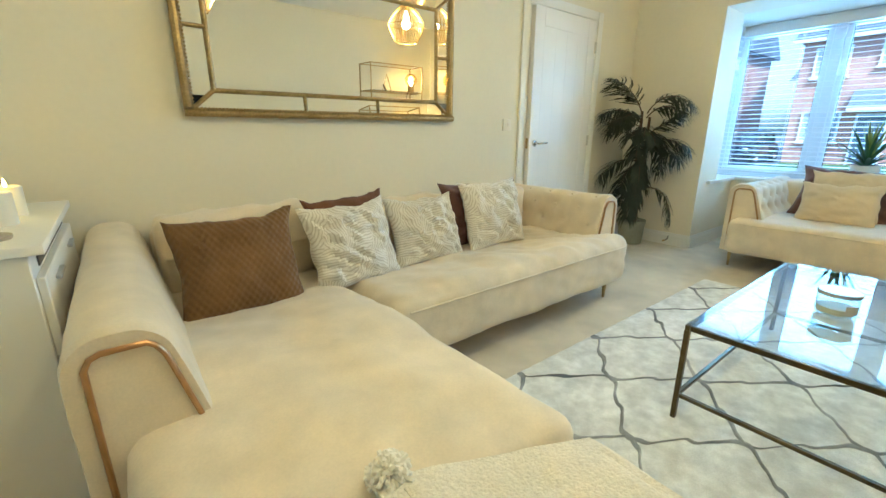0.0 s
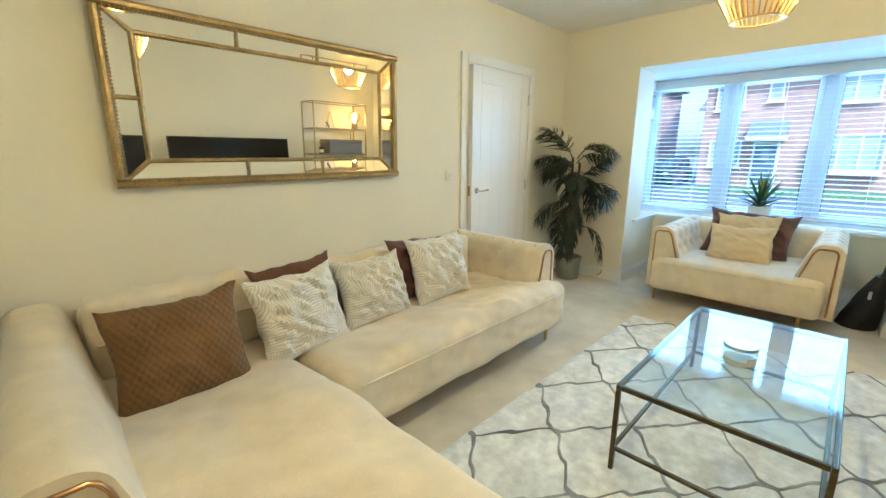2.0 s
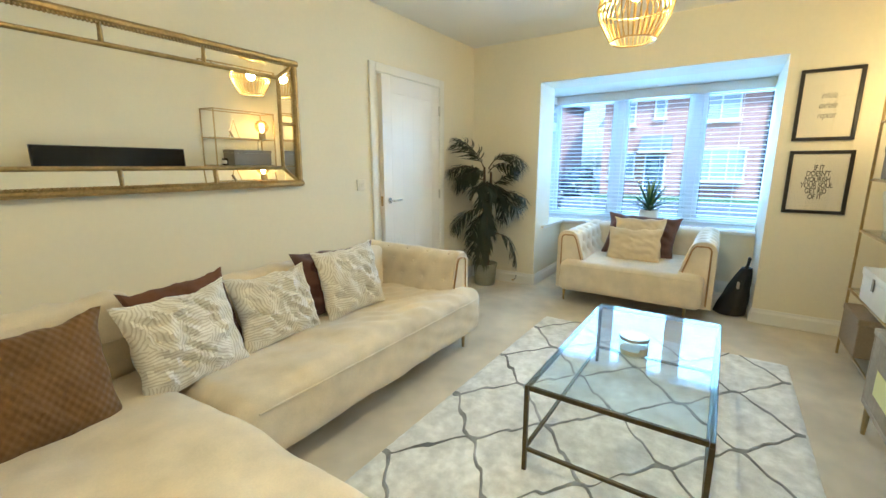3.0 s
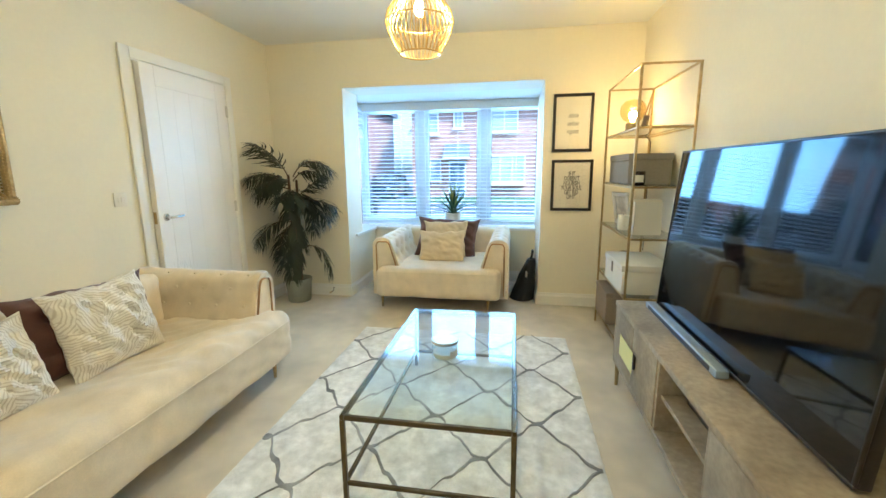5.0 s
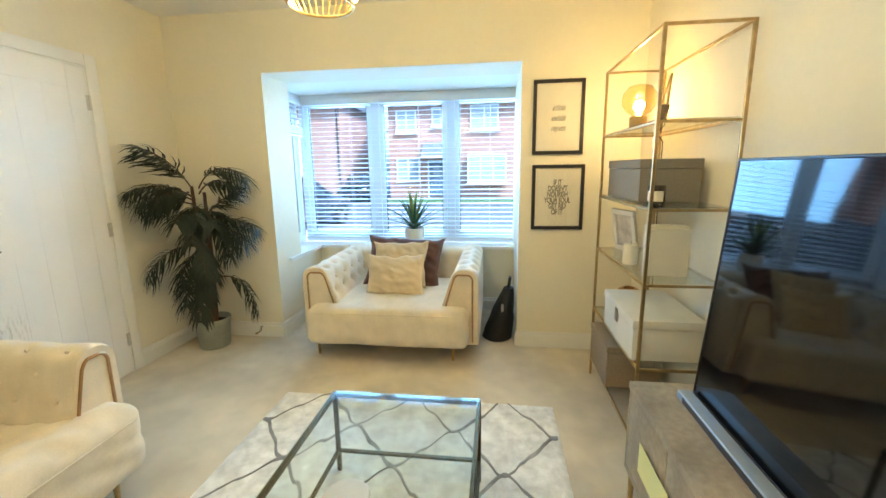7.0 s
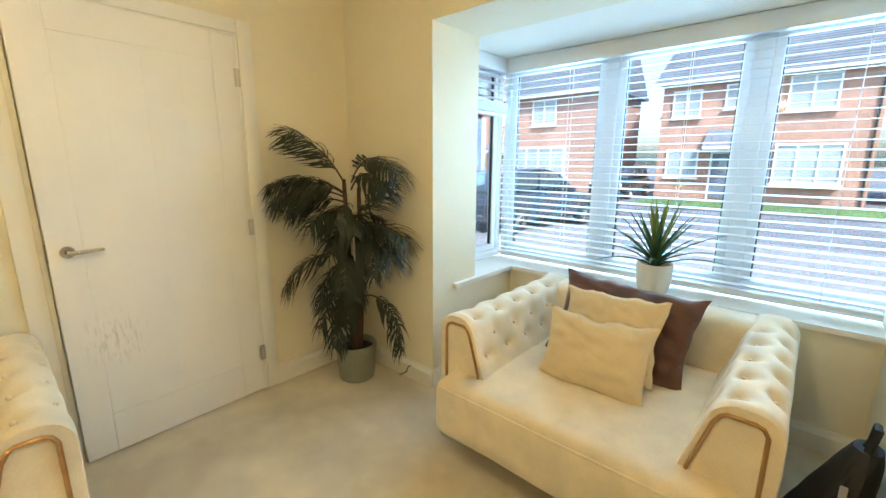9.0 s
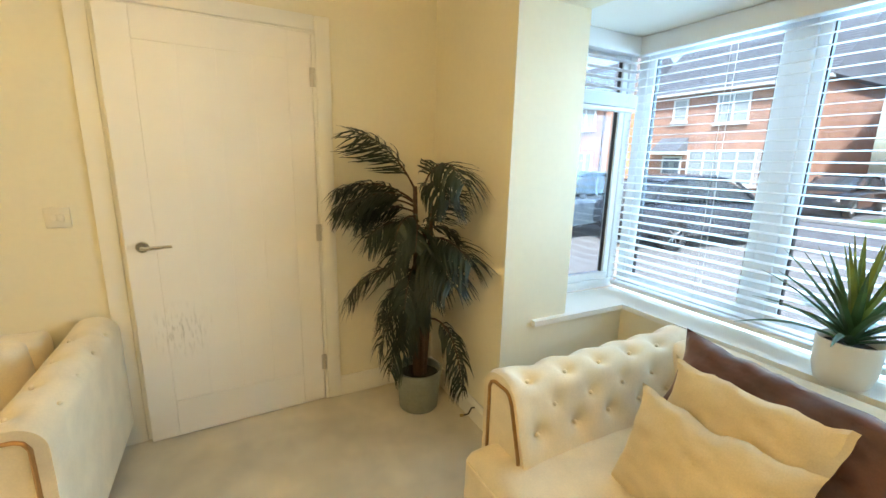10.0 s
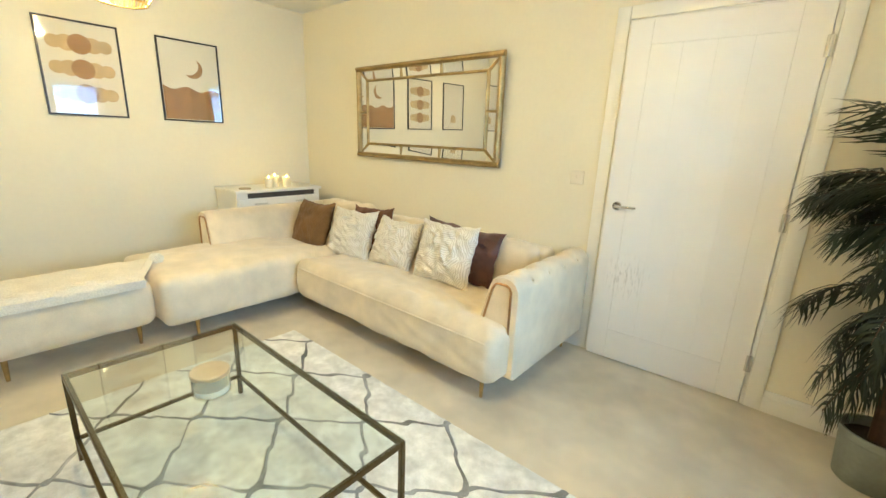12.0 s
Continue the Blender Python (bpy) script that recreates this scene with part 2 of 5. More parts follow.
def soft(x0, x1, y0, y1, z0, z1, r, puff=0.0, wrinkle=0.0, step=0.05, seed=0, scale=5.0):
    """An upholstered block: rounded, domed on top by puff, gently wrinkled."""
    nx, ny, nz = (max(4, int((b - a) / step)) for a, b in ((x0, x1), (y0, y1), (z0, z1)))
    bm = bmesh.new()
    c, h = Vector(((x0 + x1) / 2, (y0 + y1) / 2, (z0 + z1) / 2)), Vector(((x1 - x0) / 2, (y1 - y0) / 2, (z1 - z0) / 2))
    made = {}

    def vert(i, j, k):
        if (i, j, k) not in made:
            q = Vector((2 * i / nx - 1, 2 * j / ny - 1, 2 * k / nz - 1))
            p = Vector((q.x * h.x, q.y * h.y, q.z * h.z))
            inner = Vector([max(-hh + r, min(hh - r, v)) for v, hh in zip(p, h)])
            d = p - inner
            if d.length > 1e-6:
                p = inner + d.normalized() * r
            w = noise.noise(Vector((p.x * scale + seed, p.y * scale, p.z * scale))) + 0.5 * noise.noise(Vector((p.x * scale * 2.7, p.y * scale * 2.7 + seed, p.z * 9)))
            n = d.normalized() if d.length > 1e-6 else Vector((0, 0, 0))
            p = p + n * wrinkle * w
            if q.z > 0.99 or (k == nz):
                p.z += puff * (1 - q.x ** 4) * (1 - q.y ** 4) + wrinkle * w
            made[(i, j, k)] = bm.verts.new(c + p)
        return made[(i, j, k)]

    for (na, nb, fix) in ((nx, ny, 2), (nx, nz, 1), (ny, nz, 0)):
        for end in (0, (nx, ny, nz)[fix]):
            for a in range(na):
                for b in range(nb):
                    q = []
                    for da, db in ((0, 0), (1, 0), (1, 1), (0, 1)):
                        ix = [a + da, b + db]
                        ix.insert(fix, end)
                        q.append(vert(*ix))
                    bm.faces.new(q)
    return bm


def pillow(w, h, thick, seed=0, n=30, pinch=0.10, crumple=1.0):
    """A scatter cushion standing in its own xz plane, centre at the origin."""
    bm = bmesh.new()
    sides = []
    for s in (1, -1):
        grid = []
        for j in range(n + 1):
            row = []
            for i in range(n + 1):
                u, v = 2 * i / n - 1, 2 * j / n - 1
                t = thick / 2 * max(0, (1 - abs(u) ** 2.4) * (1 - abs(v) ** 2.4)) ** 0.55
                k = 1 - pinch * (1 - u * u) * abs(v) ** 3
                m = 1 - pinch * (1 - v * v) * abs(u) ** 3
                cut = 1 + 0.02 * (u * v) ** 6
                x, z = u * w / 2 * m * cut, v * h / 2 * k * cut
                x += 0.012 * noise.noise(Vector((seed * 3.1, v * 3, 0.5))) * abs(u)
                z += (0.020 * noise.noise(Vector((u * 2.4, seed * 1.7, 2.5))) + 0.007 * noise.noise(Vector((u * 8, seed, 7.5)))) * max(0, v)
                t *= 1 + 0.25 * noise.noise(Vector((u * 2.2 + seed, v * 2.2, s)))
                fold = crumple * (0.020 * noise.noise(Vector((u * 4 + seed, v * 5 + u * 2, s * 3))) + 0.012 * noise.noise(Vector((u * 9 + v * 5, v * 4 + seed, s)))) * (1 - max(abs(u), abs(v)) ** 6)
                if i in (0, n) or j in (0, n):
                    row.append(sides[0][j][i] if sides else bm.verts.new((x, 0, z)))
                else:
                    row.append(bm.verts.new((x, -s * (t + fold + 0.004), z)))
            grid.append(row)
        sides.append(grid)
        for j in range(n):
            for i in range(n):
                bm.faces.new((grid[j][i], grid[j][i + 1], grid[j + 1][i + 1], grid[j + 1][i]))
    return bm


def cushion(x, y, z, w, h, thick, material, lean, turn, spin=0, seed=0, label="", name="scatter_cushion"):
    bm = pillow(w, h, thick, seed, crumple=1.6 if material is LEAF else 1.2 if material is COCOA else 0.6)
    ob = part(name, bm, material)
    bpy.context.view_layer.update()
    ob.matrix_world = pose(x, y, z, 0, 0, turn) @ pose(0, 0, 0, -lean) @ pose(0, 0, 0, 0, spin, 0)
    tagged(ob, label, "cushion", "cushions")
    return ob


def sill_wall(name, blocks, material, label, category="wall"):
    bm = bmesh.new()
    for b in blocks:
        box(*b, bm=bm)
    ob = part(name, bm, material, smooth=False)
    return tagged(ob, label, category, kind="structure")


# ---- the room ----
X0, X1, Y0, Y1, H = 1.50, 6.35, -0.545, 2.945, 2.50
BAY0, BAY1, BAYX, BAYH, SILL = 0.27, 2.18, 7.18, 2.075, 0.63
WINX = 7.40
floor = part("floor", box(X0 - 0.1, 7.6, Y0 - 0.1, Y1 + 0.2, -0.12, 0.0), CARPET, smooth=False)
tagged(floor, "beige cut-pile carpet with faint wear marks", "carpet", kind="structure")
ceiling = part("ceiling", box(X0 - 0.15, X1 + 0.3, Y0 - 0.15, Y1 + 0.15, H, H + 0.15), CEIL, smooth=False)
tagged(ceiling, "plain white painted living room ceiling", "ceiling", kind="structure")
DX0, DX1, DZ = 4.785, 5.675, 2.01
sill_wall("wall_north", [(X0 - 0.15, DX0, Y1, Y1 + 0.12, 0, H), (DX1, X1 + 0.3, Y1, Y1 + 0.12, 0, H), (DX0, DX1, Y1, Y1 + 0.12, DZ, H)], WALL, "cream painted wall with a door opening")
sill_wall("wall_south", [(X0 - 0.15, X1 + 0.3, Y0 - 0.12, Y0, 0, H)], WALL, "cream painted wall behind the television")
sill_wall("wall_west", [(X0 - 0.12, X0, Y0, Y1, 0, H)], WALL, "cream painted wall with three prints")
sill_wall("wall_east", [(X1, X1 + 0.4, BAY1, Y1, 0, H), (X1, X1 + 0.4, Y0, BAY0, 0, H), (X1, X1 + 0.4, BAY0, BAY1, BAYH, H)], WALL, "cream painted wall with a bay window opening")
sill_wall("wall_bay", [
    (BAYX, WINX + 0.12, BAY0 - 0.3, BAY1 + 0.3, -0.4, SILL - 0.03),
    (X1 + 0.4, BAYX, BAY1, BAY1 + 0.3, -0.4, SILL - 0.03),
    (X1 + 0.4, BAYX + 0.22, BAY0 - 0.3, BAY0, -0.4, BAYH)], WALL, "cream painted walls of the bay below the sill")
part("bay_ceiling", box(X1 + 0.4, WINX + 0.15, BAY0 - 0.3, BAY1 + 0.35, BAYH, BAYH + 0.2), CEIL, smooth=False)
tagged(bpy.data.objects["bay_ceiling"], "white painted ceiling of the bay window", "ceiling", kind="structure")


def skirting(x0, y0, x1, y1, nx, ny, h=0.12, t=0.016):
    """A moulded skirting board from one point to another; (nx, ny) points into the room."""
    prof = ((0, 0), (t, 0), (t, h * 0.72), (t * 0.75, h * 0.80), (t * 0.55, h * 0.86), (t * 0.45, h), (0, h))
    bm = bmesh.new()
    rings = [[bm.verts.new((px + nx * a, py + ny * a, z)) for a, z in prof] for px, py in ((x0, y0), (x1, y1))]
    for k in range(len(prof)):
        j = (k + 1) % len(prof)
        bm.faces.new((rings[0][k], rings[0][j], rings[1][j], rings[1][k]))
    bm.faces.new(rings[0])
    bm.faces.new(rings[1][::-1])
    ob = part("baseboard", bm, WHITE, smooth=False)
    return tagged(ob, "white painted moulded skirting board", "skirting board", kind="structure")


skirting(X0, Y1, DX0 - 0.05, Y1, 0, -1)
skirting(DX1 + 0.05, Y1, X1, Y1, 0, -1)
skirting(X1, BAY1, X1, Y1, -1, 0)
skirting(X1, Y0, X1, BAY0, -1, 0)
skirting(X1, BAY1, BAYX, BAY1, 0, -1)
skirting(X1, BAY0, BAYX, BAY0, 0, 1)
skirting(BAYX, BAY0, BAYX, BAY1, -1, 0)
skirting(X0, Y0, X1, Y0, 0, 1)
skirting(X0, Y0, X0, Y1, 1, 0)

# ---- door ----
door = thing("door_1", 4.81, Y1, 0, label="white panelled door standing just ajar, with a chrome lever", category="door", kind="structure")
DW, DH = 0.842, 1.981
# the leaf hangs from its hinges and stands a little open into the room; its own x runs back from the hinges
leaf = part("door_leaf", box(-DW, 0, -0.012, 0.028, 0.008, DH + 0.008, 0.002, 1), DOORW, door)
leaf.matrix_basis = pose(DW, 0.0, 0, 0, 0, 2.4)
for nm, b in (("stile", (-DW, -DW + 0.115, -0.0155, -0.012, 0.008, 1.989)), ("stile", (-0.115, 0, -0.0155, -0.012, 0.008, 1.989)),
              ("rail", (-DW + 0.1155, -0.1155, -0.0155, -0.012, 1.86, 1.989)), ("rail", (-DW + 0.1155, -0.1155, -0.0155, -0.012, 0.008, 0.20))):
    part(nm, box(*b, 0.0015, 1), DOORW, leaf)
for k in range(4):
    w = (DW - 0.233) / 4
    part("board", box(-DW + 0.1165 + k * w, -DW + 0.1165 + (k + 1) * w, -0.0140, -0.012, 0.2002, 1.8598, 0.0007, 1), DOORW, leaf)
for x0, x1, z0, z1 in ((-0.095, -0.022, 0, 2.075), (DW + 0.022, DW + 0.095, 0, 2.075), (-0.021, DW + 0.021, 2.005, 2.075)):
    part("architrave", box(x0, x1, -0.018, -0.001, z0, z1, 0.005, 2), WHITE, door)
for x0, x1 in ((-0.024, -0.004), (DW + 0.004, DW + 0.024)):
    part("jamb", box(x0, x1, -0.008, 0.098, 0, 1.991), WHITE, door, smooth=False)
part("jamb", box(-0.024, DW + 0.024, -0.008, 0.098, 1.993, 2.012), WHITE, door, smooth=False)
part("backing", box(-0.03, DW + 0.03, 0.10, 0.13, 0, 2.05), DOORW, door, smooth=False)
for z in (0.243, 1.0, 1.787):
    hb = tube([(DW + 0.004, -0.024, z - 0.045), (DW + 0.004, -0.024, z + 0.045)], 0.006, 8)
    part("hinge", box(DW - 0.012, DW + 0.018, -0.0225, -0.0195, z - 0.045, z + 0.045, bm=hb), STEEL, door, "satin steel butt hinge")
rose = lathe([(0.0, 0.0), (0.026, 0.0), (0.026, 0.008), (0.022, 0.012), (0.0, 0.012)], sides=24)
bmesh.ops.transform(rose, verts=rose.verts[:], matrix=pose(-DW + 0.062, -0.0157, 0.985, 90))
hx = -DW + 0.062
tube([(hx, -0.026, 0.985), (hx, -0.054, 0.985), (hx + 0.013, -0.062, 0.985), (hx + 0.06, -0.062, 0.986), (hx + 0.115, -0.060, 0.988)], [0.010, 0.009, 0.009, 0.0085, 0.007], 10, bm=rose)
part("door_handle", rose, CHROME, leaf, "chrome lever handle on a round rose")
part("latch_plate", box(-DW - 0.0022, -DW - 0.0002, 0.0, 0.022, 0.945, 1.025), BRASS, leaf, "brass latch plate")

sw = thing("light_switch", 4.59, Y1, 1.126, label="white plastic double light switch on the wall", category="light switch")
part("plate", box(-0.043, 0.043, -0.009, -0.0005, -0.043, 0.043, 0.003, 2), IVORY, sw)
part("rocker", box(-0.022, -0.002, -0.012, -0.009, -0.016, 0.016, 0.002, 1), IVORY, sw)
part("rocker", box(0.002, 0.022, -0.012, -0.009, -0.016, 0.016, 0.002, 1), IVORY, sw)

# ---- bay window ----
sill = sill_wall("window_sill", [
    (BAYX - 0.03, WINX - 0.03, BAY0, BAY1 - 0.03, SILL - 0.028, SILL),
    (X1 + 0.18, WINX - 0.03, BAY1 - 0.03, BAY1 + 0.0, SILL - 0.028, SILL),
    (X1 + 0.4, WINX - 0.03, BAY1, BAY1 + 0.25, SILL - 0.028, SILL)], WHITE, "white painted timber window sill", "sill")


def casement(name, origin, rz, width, z0, z1, mullions, label, bars=True):
    """A upvc window: outer frame, mullions, sashes, glazing bars and panes; local x along the window, y outwards."""
    w = thing(name, origin[0], origin[1], z0, rz, label, "window", kind="structure")
    h = z1 - z0
    f = 0.055
    for nm, b in (("window_frame", (0, width, 0, 0.07, 0, f)), ("window_frame", (0, width, 0, 0.07, h - f, h)), ("window_frame", (0, f, 0, 0.07, f, h - f)), ("window_frame", (width - f, width, 0, 0.07, f, h - f))):
        part(nm, box(*b, 0.006, 2), UPVC, w)
    edges = [f] + [m for m in mullions] + [width - f]
    for m in mullions:
        part("mullion", box(m - 0.04, m + 0.04, -0.004, 0.066, f, h - f, 0.006, 2), UPVC, w)
    for i, (a, b) in enumerate(zip(edges, edges[1:])):
        a, b = a + (0.04 if i else 0), b - (0.04 if i < len(edges) - 2 else 0)
        s = 0.045
        sash = part("sash", box(a, b, 0.008, 0.055, f, f + s, 0.005, 1, box(a, b, 0.008, 0.055, h - f - s, h - f, 0.005, 1, box(a, a + s, 0.008, 0.055, f + s, h - f - s, 0.005, 1, box(b - s, b, 0.008, 0.055, f + s, h - f - s, 0.005, 1)))), UPVC, w)
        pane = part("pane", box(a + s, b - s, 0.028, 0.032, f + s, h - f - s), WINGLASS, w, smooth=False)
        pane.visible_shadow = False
        mid = (a + b) / 2
        part("gasket", box(a + s, a + s + 0.006, 0.02, 0.04, f + s, h - f - s, bm=box(b - s - 0.006, b - s, 0.02, 0.04, f + s, h - f - s)), BLACK, w, smooth=False)
        if bars:
            part("glazing_bar", box(mid - 0.009, mid + 0.009, 0.034, 0.044, f + s, h - f - s), UPVC, w, smooth=False)
            part("glazing_bar", box(a + s, mid - 0.009, 0.034, 0.044, h * 0.52, h * 0.52 + 0.018, bm=box(mid + 0.009, b - s, 0.034, 0.044, h * 0.52, h * 0.52 + 0.018)), UPVC, w, smooth=False)
    return w


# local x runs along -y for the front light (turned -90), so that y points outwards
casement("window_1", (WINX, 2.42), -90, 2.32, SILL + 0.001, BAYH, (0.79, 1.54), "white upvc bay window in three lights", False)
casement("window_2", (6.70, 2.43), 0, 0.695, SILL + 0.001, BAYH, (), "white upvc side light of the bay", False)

# blinds: slats lie flat and open
blind = thing("window_blind", WINX - 0.075, 0, 0, label="white venetian blind lowered with its slats open", category="blind")
part("headrail", box(-0.028, 0.03, BAY0 + 0.005, 2.395, BAYH - 0.095, BAYH - 0.002, 0.006, 2), SLAT, blind)
slat_bm = bmesh.new()
prof = [(-0.021, -0.0010), (-0.010, 0.0004), (0, 0.0010), (0.010, 0.0004), (0.021, -0.0010)]
top = [[slat_bm.verts.new((a, yy, b)) for a, b in prof] for yy in (BAY0 + 0.01, 2.38)]
bot = [[slat_bm.verts.new((a, yy, b - 0.0018)) for a, b in prof] for yy in (BAY0 + 0.01, 2.38)]
for k in range(4):
    slat_bm.faces.new((top[0][k], top[0][k + 1], top[1][k + 1], top[1][k]))
    slat_bm.faces.new((bot[0][k], bot[0][k + 1], bot[1][k + 1], bot[1][k]))
for k in (0, 4):
    slat_bm.faces.new((top[0][k], bot[0][k], bot[1][k], top[1][k]))
for e in (0, 1):
    slat_bm.faces.new([*top[e], *bot[e][::-1]])
first = part("slat", slat_bm, SLAT, blind)
first.matrix_basis = pose(0, 0, 0.72, 0, -6, 0)
zz = 0.72 + 0.044
while zz < BAYH - 0.11:
    s = new("slat", first.data)
    s.parent = blind
    s.matrix_basis = pose(0, 0, zz, 0, -6, 0)
    zz += 0.044
part("bottom_rail", box(-0.026, 0.026, BAY0 + 0.01, 2.38, 0.672, 0.692, 0.005, 2), SLAT, blind)
for yy in (0.5, 1.18, 1.863, 2.27):
    part("ladder_cord", tube([(-0.027, yy, 0.69), (-0.027, yy, 1.98)], 0.0012, 5, bm=tube([(0.027, yy, 0.69), (0.027, yy, 1.98)], 0.0012, 5)), SLAT, blind)

blind2 = thing("window_blind", 0, 2.37, 0, label="white venetian blind drawn up in the side light", category="blind")
part("headrail", box(6.76, 7.33, -0.03, 0.028, BAYH - 0.095, BAYH - 0.002, 0.006, 2), SLAT, blind2)
for k in range(4):
    part("slat", box(6.765, 7.325, -0.025, 0.025, 1.945 - k * 0.048, 1.948 - k * 0.048, 0.001, 1), SLAT, blind2)
for k in range(12):
    part("slat", box(6.765, 7.325, -0.025, 0.025, 1.772 - k * 0.0058, 1.7755 - k * 0.0058), SLAT, blind2, smooth=False)
part("bottom_rail", box(6.765, 7.325, -0.026, 0.026, 1.682, 1.702, 0.005, 2), SLAT, blind2)

# ---- upholstered seating ----
def arm_profile(w_top, w_base, z0, zs, zt, n=9):
    """Section of an arm: a = distance inwards from the outer side, b = height."""
    pts = [(0.0, z0), (0.0, z0 + 0.15), (0.0, (z0 + zt) / 2), (0.0, zt - 0.10)]
    r = min(0.085, w_top / 2 - 0.008)
    for k in range(1, n):
        t = math.pi / 2 * k / n
        pts.append((r - r * math.cos(t), zt - r + r * math.sin(t)))
    for k in range(0, n + 1):
        t = math.radians(75) * k / n
        pts.append((w_top - r + r * math.sin(t), zt - r + r * math.cos(t)))
    for k in range(1, 7):
        f = k / 6
        pts.append((w_top + 0.0 + (w_base - w_top) * f, zt - r + 0.017 - (zt - r + 0.017 - zs) * f))
    pts.append((w_base, z0))
    return pts


def tufts(u, v, centres, depth, spread):
    d = 0
    for cu, cv in centres:
        q = ((u - cu) ** 2 + (v - cv) ** 2) / spread ** 2
        if q < 9:
            d += depth * (0.65 * math.exp(-q * 6) + 0.35 * math.exp(-q))
    return d


def arm(parent, origin, along, inward, length, w_top, w_base, z0, zs, zt, rows, seed, depth=0.044):
    """A padded arm that runs from origin for length metres; front face at the origin with a metal piping."""
    o, al, inn = Vector(origin), Vector(along), Vector(inward)
    prof = arm_profile(w_top, w_base, z0, zs, zt)
    s, acc = [], 0
    for i, p in enumerate(prof):
        if i:
            acc += math.dist(p, prof[i - 1])
        s.append(acc)
    total = s[-1]
    s_top = s[4 + 8]
    centres = []
    nu = max(2, round(length / 0.20))
    for r in range(-1, rows):
        for k in range(nu):
            u = 0.09 + (k + (0.5 if r % 2 else 0)) * (length - 0.12) / nu
            if u < length - 0.05:
                centres.append((u, s_top + 0.02 + r * 0.105))
    nl = int(length / 0.016)
    bm = bmesh.new()
    fine = []
    for i in range(len(prof) - 1):
        m = max(1, int((s[i + 1] - s[i]) / 0.018))
        for k in range(m):
            f = k / m
            fine.append((prof[i][0] + (prof[i + 1][0] - prof[i][0]) * f, prof[i][1] + (prof[i + 1][1] - prof[i][1]) * f, s[i] + (s[i + 1] - s[i]) * f))
    fine.append((*prof[-1], total))
    mid = Vector((sum(p[0] for p in fine) / len(fine), sum(p[1] for p in fine) / len(fine)))
    rows_v = []
    for j in range(nl + 1):
        u = length * j / nl
        edge = min(1, u / 0.02)
        shrink = 1 - 0.035 * (1 - edge) ** 2
        row = []
        for a, b, v in fine:
            w = 0.003 * noise.noise(Vector((u * 9 + seed, v * 9, 1)))
            d = -tufts(u, v, centres, depth, 0.066) * min(1, max(0, (u - 0.02) / 0.04)) + w if b > z0 + 0.05 else 0
            q = Vector((a, b)) - mid
            n = q.normalized()
            q = mid + q * shrink + n * d
            row.append(bm.verts.new(o + al * u + inn * q.x + Vector((0, 0, q.y))))
        rows_v.append(row)
    for j in range(nl):
        for k in range(len(fine) - 1):
            bm.faces.new((rows_v[j][k], rows_v[j][k + 1], rows_v[j + 1][k + 1], rows_v[j + 1][k]))
        bm.faces.new((rows_v[j][-1], rows_v[j][0], rows_v[j + 1][0], rows_v[j + 1][-1]))
    bm.faces.new(rows_v[0])
    bm.faces.new(rows_v[-1][::-1])
    ob = part("arm", bm, VELVET, parent, "deep-buttoned cream velvet arm")
    # metal piping, a bow inset on the front face
    inset = 0.042
    lo, hi = z0 + 0.03, zt - inset
    bow = [(inset, lo), (inset, lo + 0.12), (inset, hi - 0.03), (inset + 0.012, hi - 0.008), (inset + 0.03, hi), (w_top - inset - 0.03 + 0.02, hi), (w_top - inset + 0.005, hi - 0.010), (w_top - inset + 0.02, hi - 0.035),
           (w_top + (w_base - w_top) * 0.75 - inset + 0.02, zs + 0.04), (w_base - inset + 0.005, zs - 0.02)]
    part("piping", tube([o - al * 0.004 + inn * a + Vector((0, 0, b)) for a, b in bow], 0.0065, 8), TRIM, ob, "rose gold metal piping")
    if depth > 0:
        for cu, cv in centres:
            i = min(range(len(fine)), key=lambda q: abs(fine[q][2] - cv))
            a, b, _ = fine[i]
            n = (Vector((a, b)) - mid).normalized()
            p = Vector((a, b)) - n * depth * 0.7
            c = bmesh.new()
            bmesh.ops.create_uvsphere(c, u_segments=8, v_segments=5, radius=0.008)
            bmesh.ops.translate(c, verts=c.verts[:], vec=o + al * cu + inn * p.x + Vector((0, 0, p.y)))
            part("button", c, VELVET, ob)
    return ob


def leg(parent, x, y, h=0.14, lean=(0, 0)):
    bm = tube([(x, y, h), (x + lean[0], y + lean[1], 0.0)], [0.016, 0.009], 10)
    return part("leg", bm, BRASS, parent, "tapered brass leg")


sofa = thing("corner_sofa", label="cream velvet corner sofa with a chaise, buttoned arms and brass legs", category="sofa")
SZ = 0.43
seat = soft(2.915, 4.715, 1.90, 2.75, 0.12, SZ - 0.005, 0.075, 0.018, 0.009, 0.02, 3, 4)


def sag(y, y0):
    """How far a seat slopes down towards the back."""
    f = max(0.0, min(1.0, (y - y0) / 0.45))
    return 0.042 * f * f * (3 - 2 * f)


# pulled folds of the loose cover, strongest by the arm and along the front
for v in seat.verts:
    x, y, z = v.co
    pull = max(0, min(1, (x - 3.5) / 0.7)) * (0.6 + 0.6 * noise.noise(Vector((x * 3, y * 3, 4))))
    ridge = math.sin(46 * (x * 0.75 + y * 1.1) + 5 * noise.noise(Vector((x * 4, y * 4, 0))))
    if z > 0.36:
        v.co.z += 0.010 * pull * ridge - sag(y, 1.95)
    elif y < 1.95:
        v.co.y -= 0.009 * max(0.0, min(1.0, (z - 0.17) / 0.08)) * (0.4 + pull) * math.sin(30 * (x * 0.8 + z * 1.6) + 6 * noise.noise(Vector((x * 3, z * 3, 2)))) * max(0, (0.36 - z) / 0.2)
part("seat", seat, VELVET, sofa)
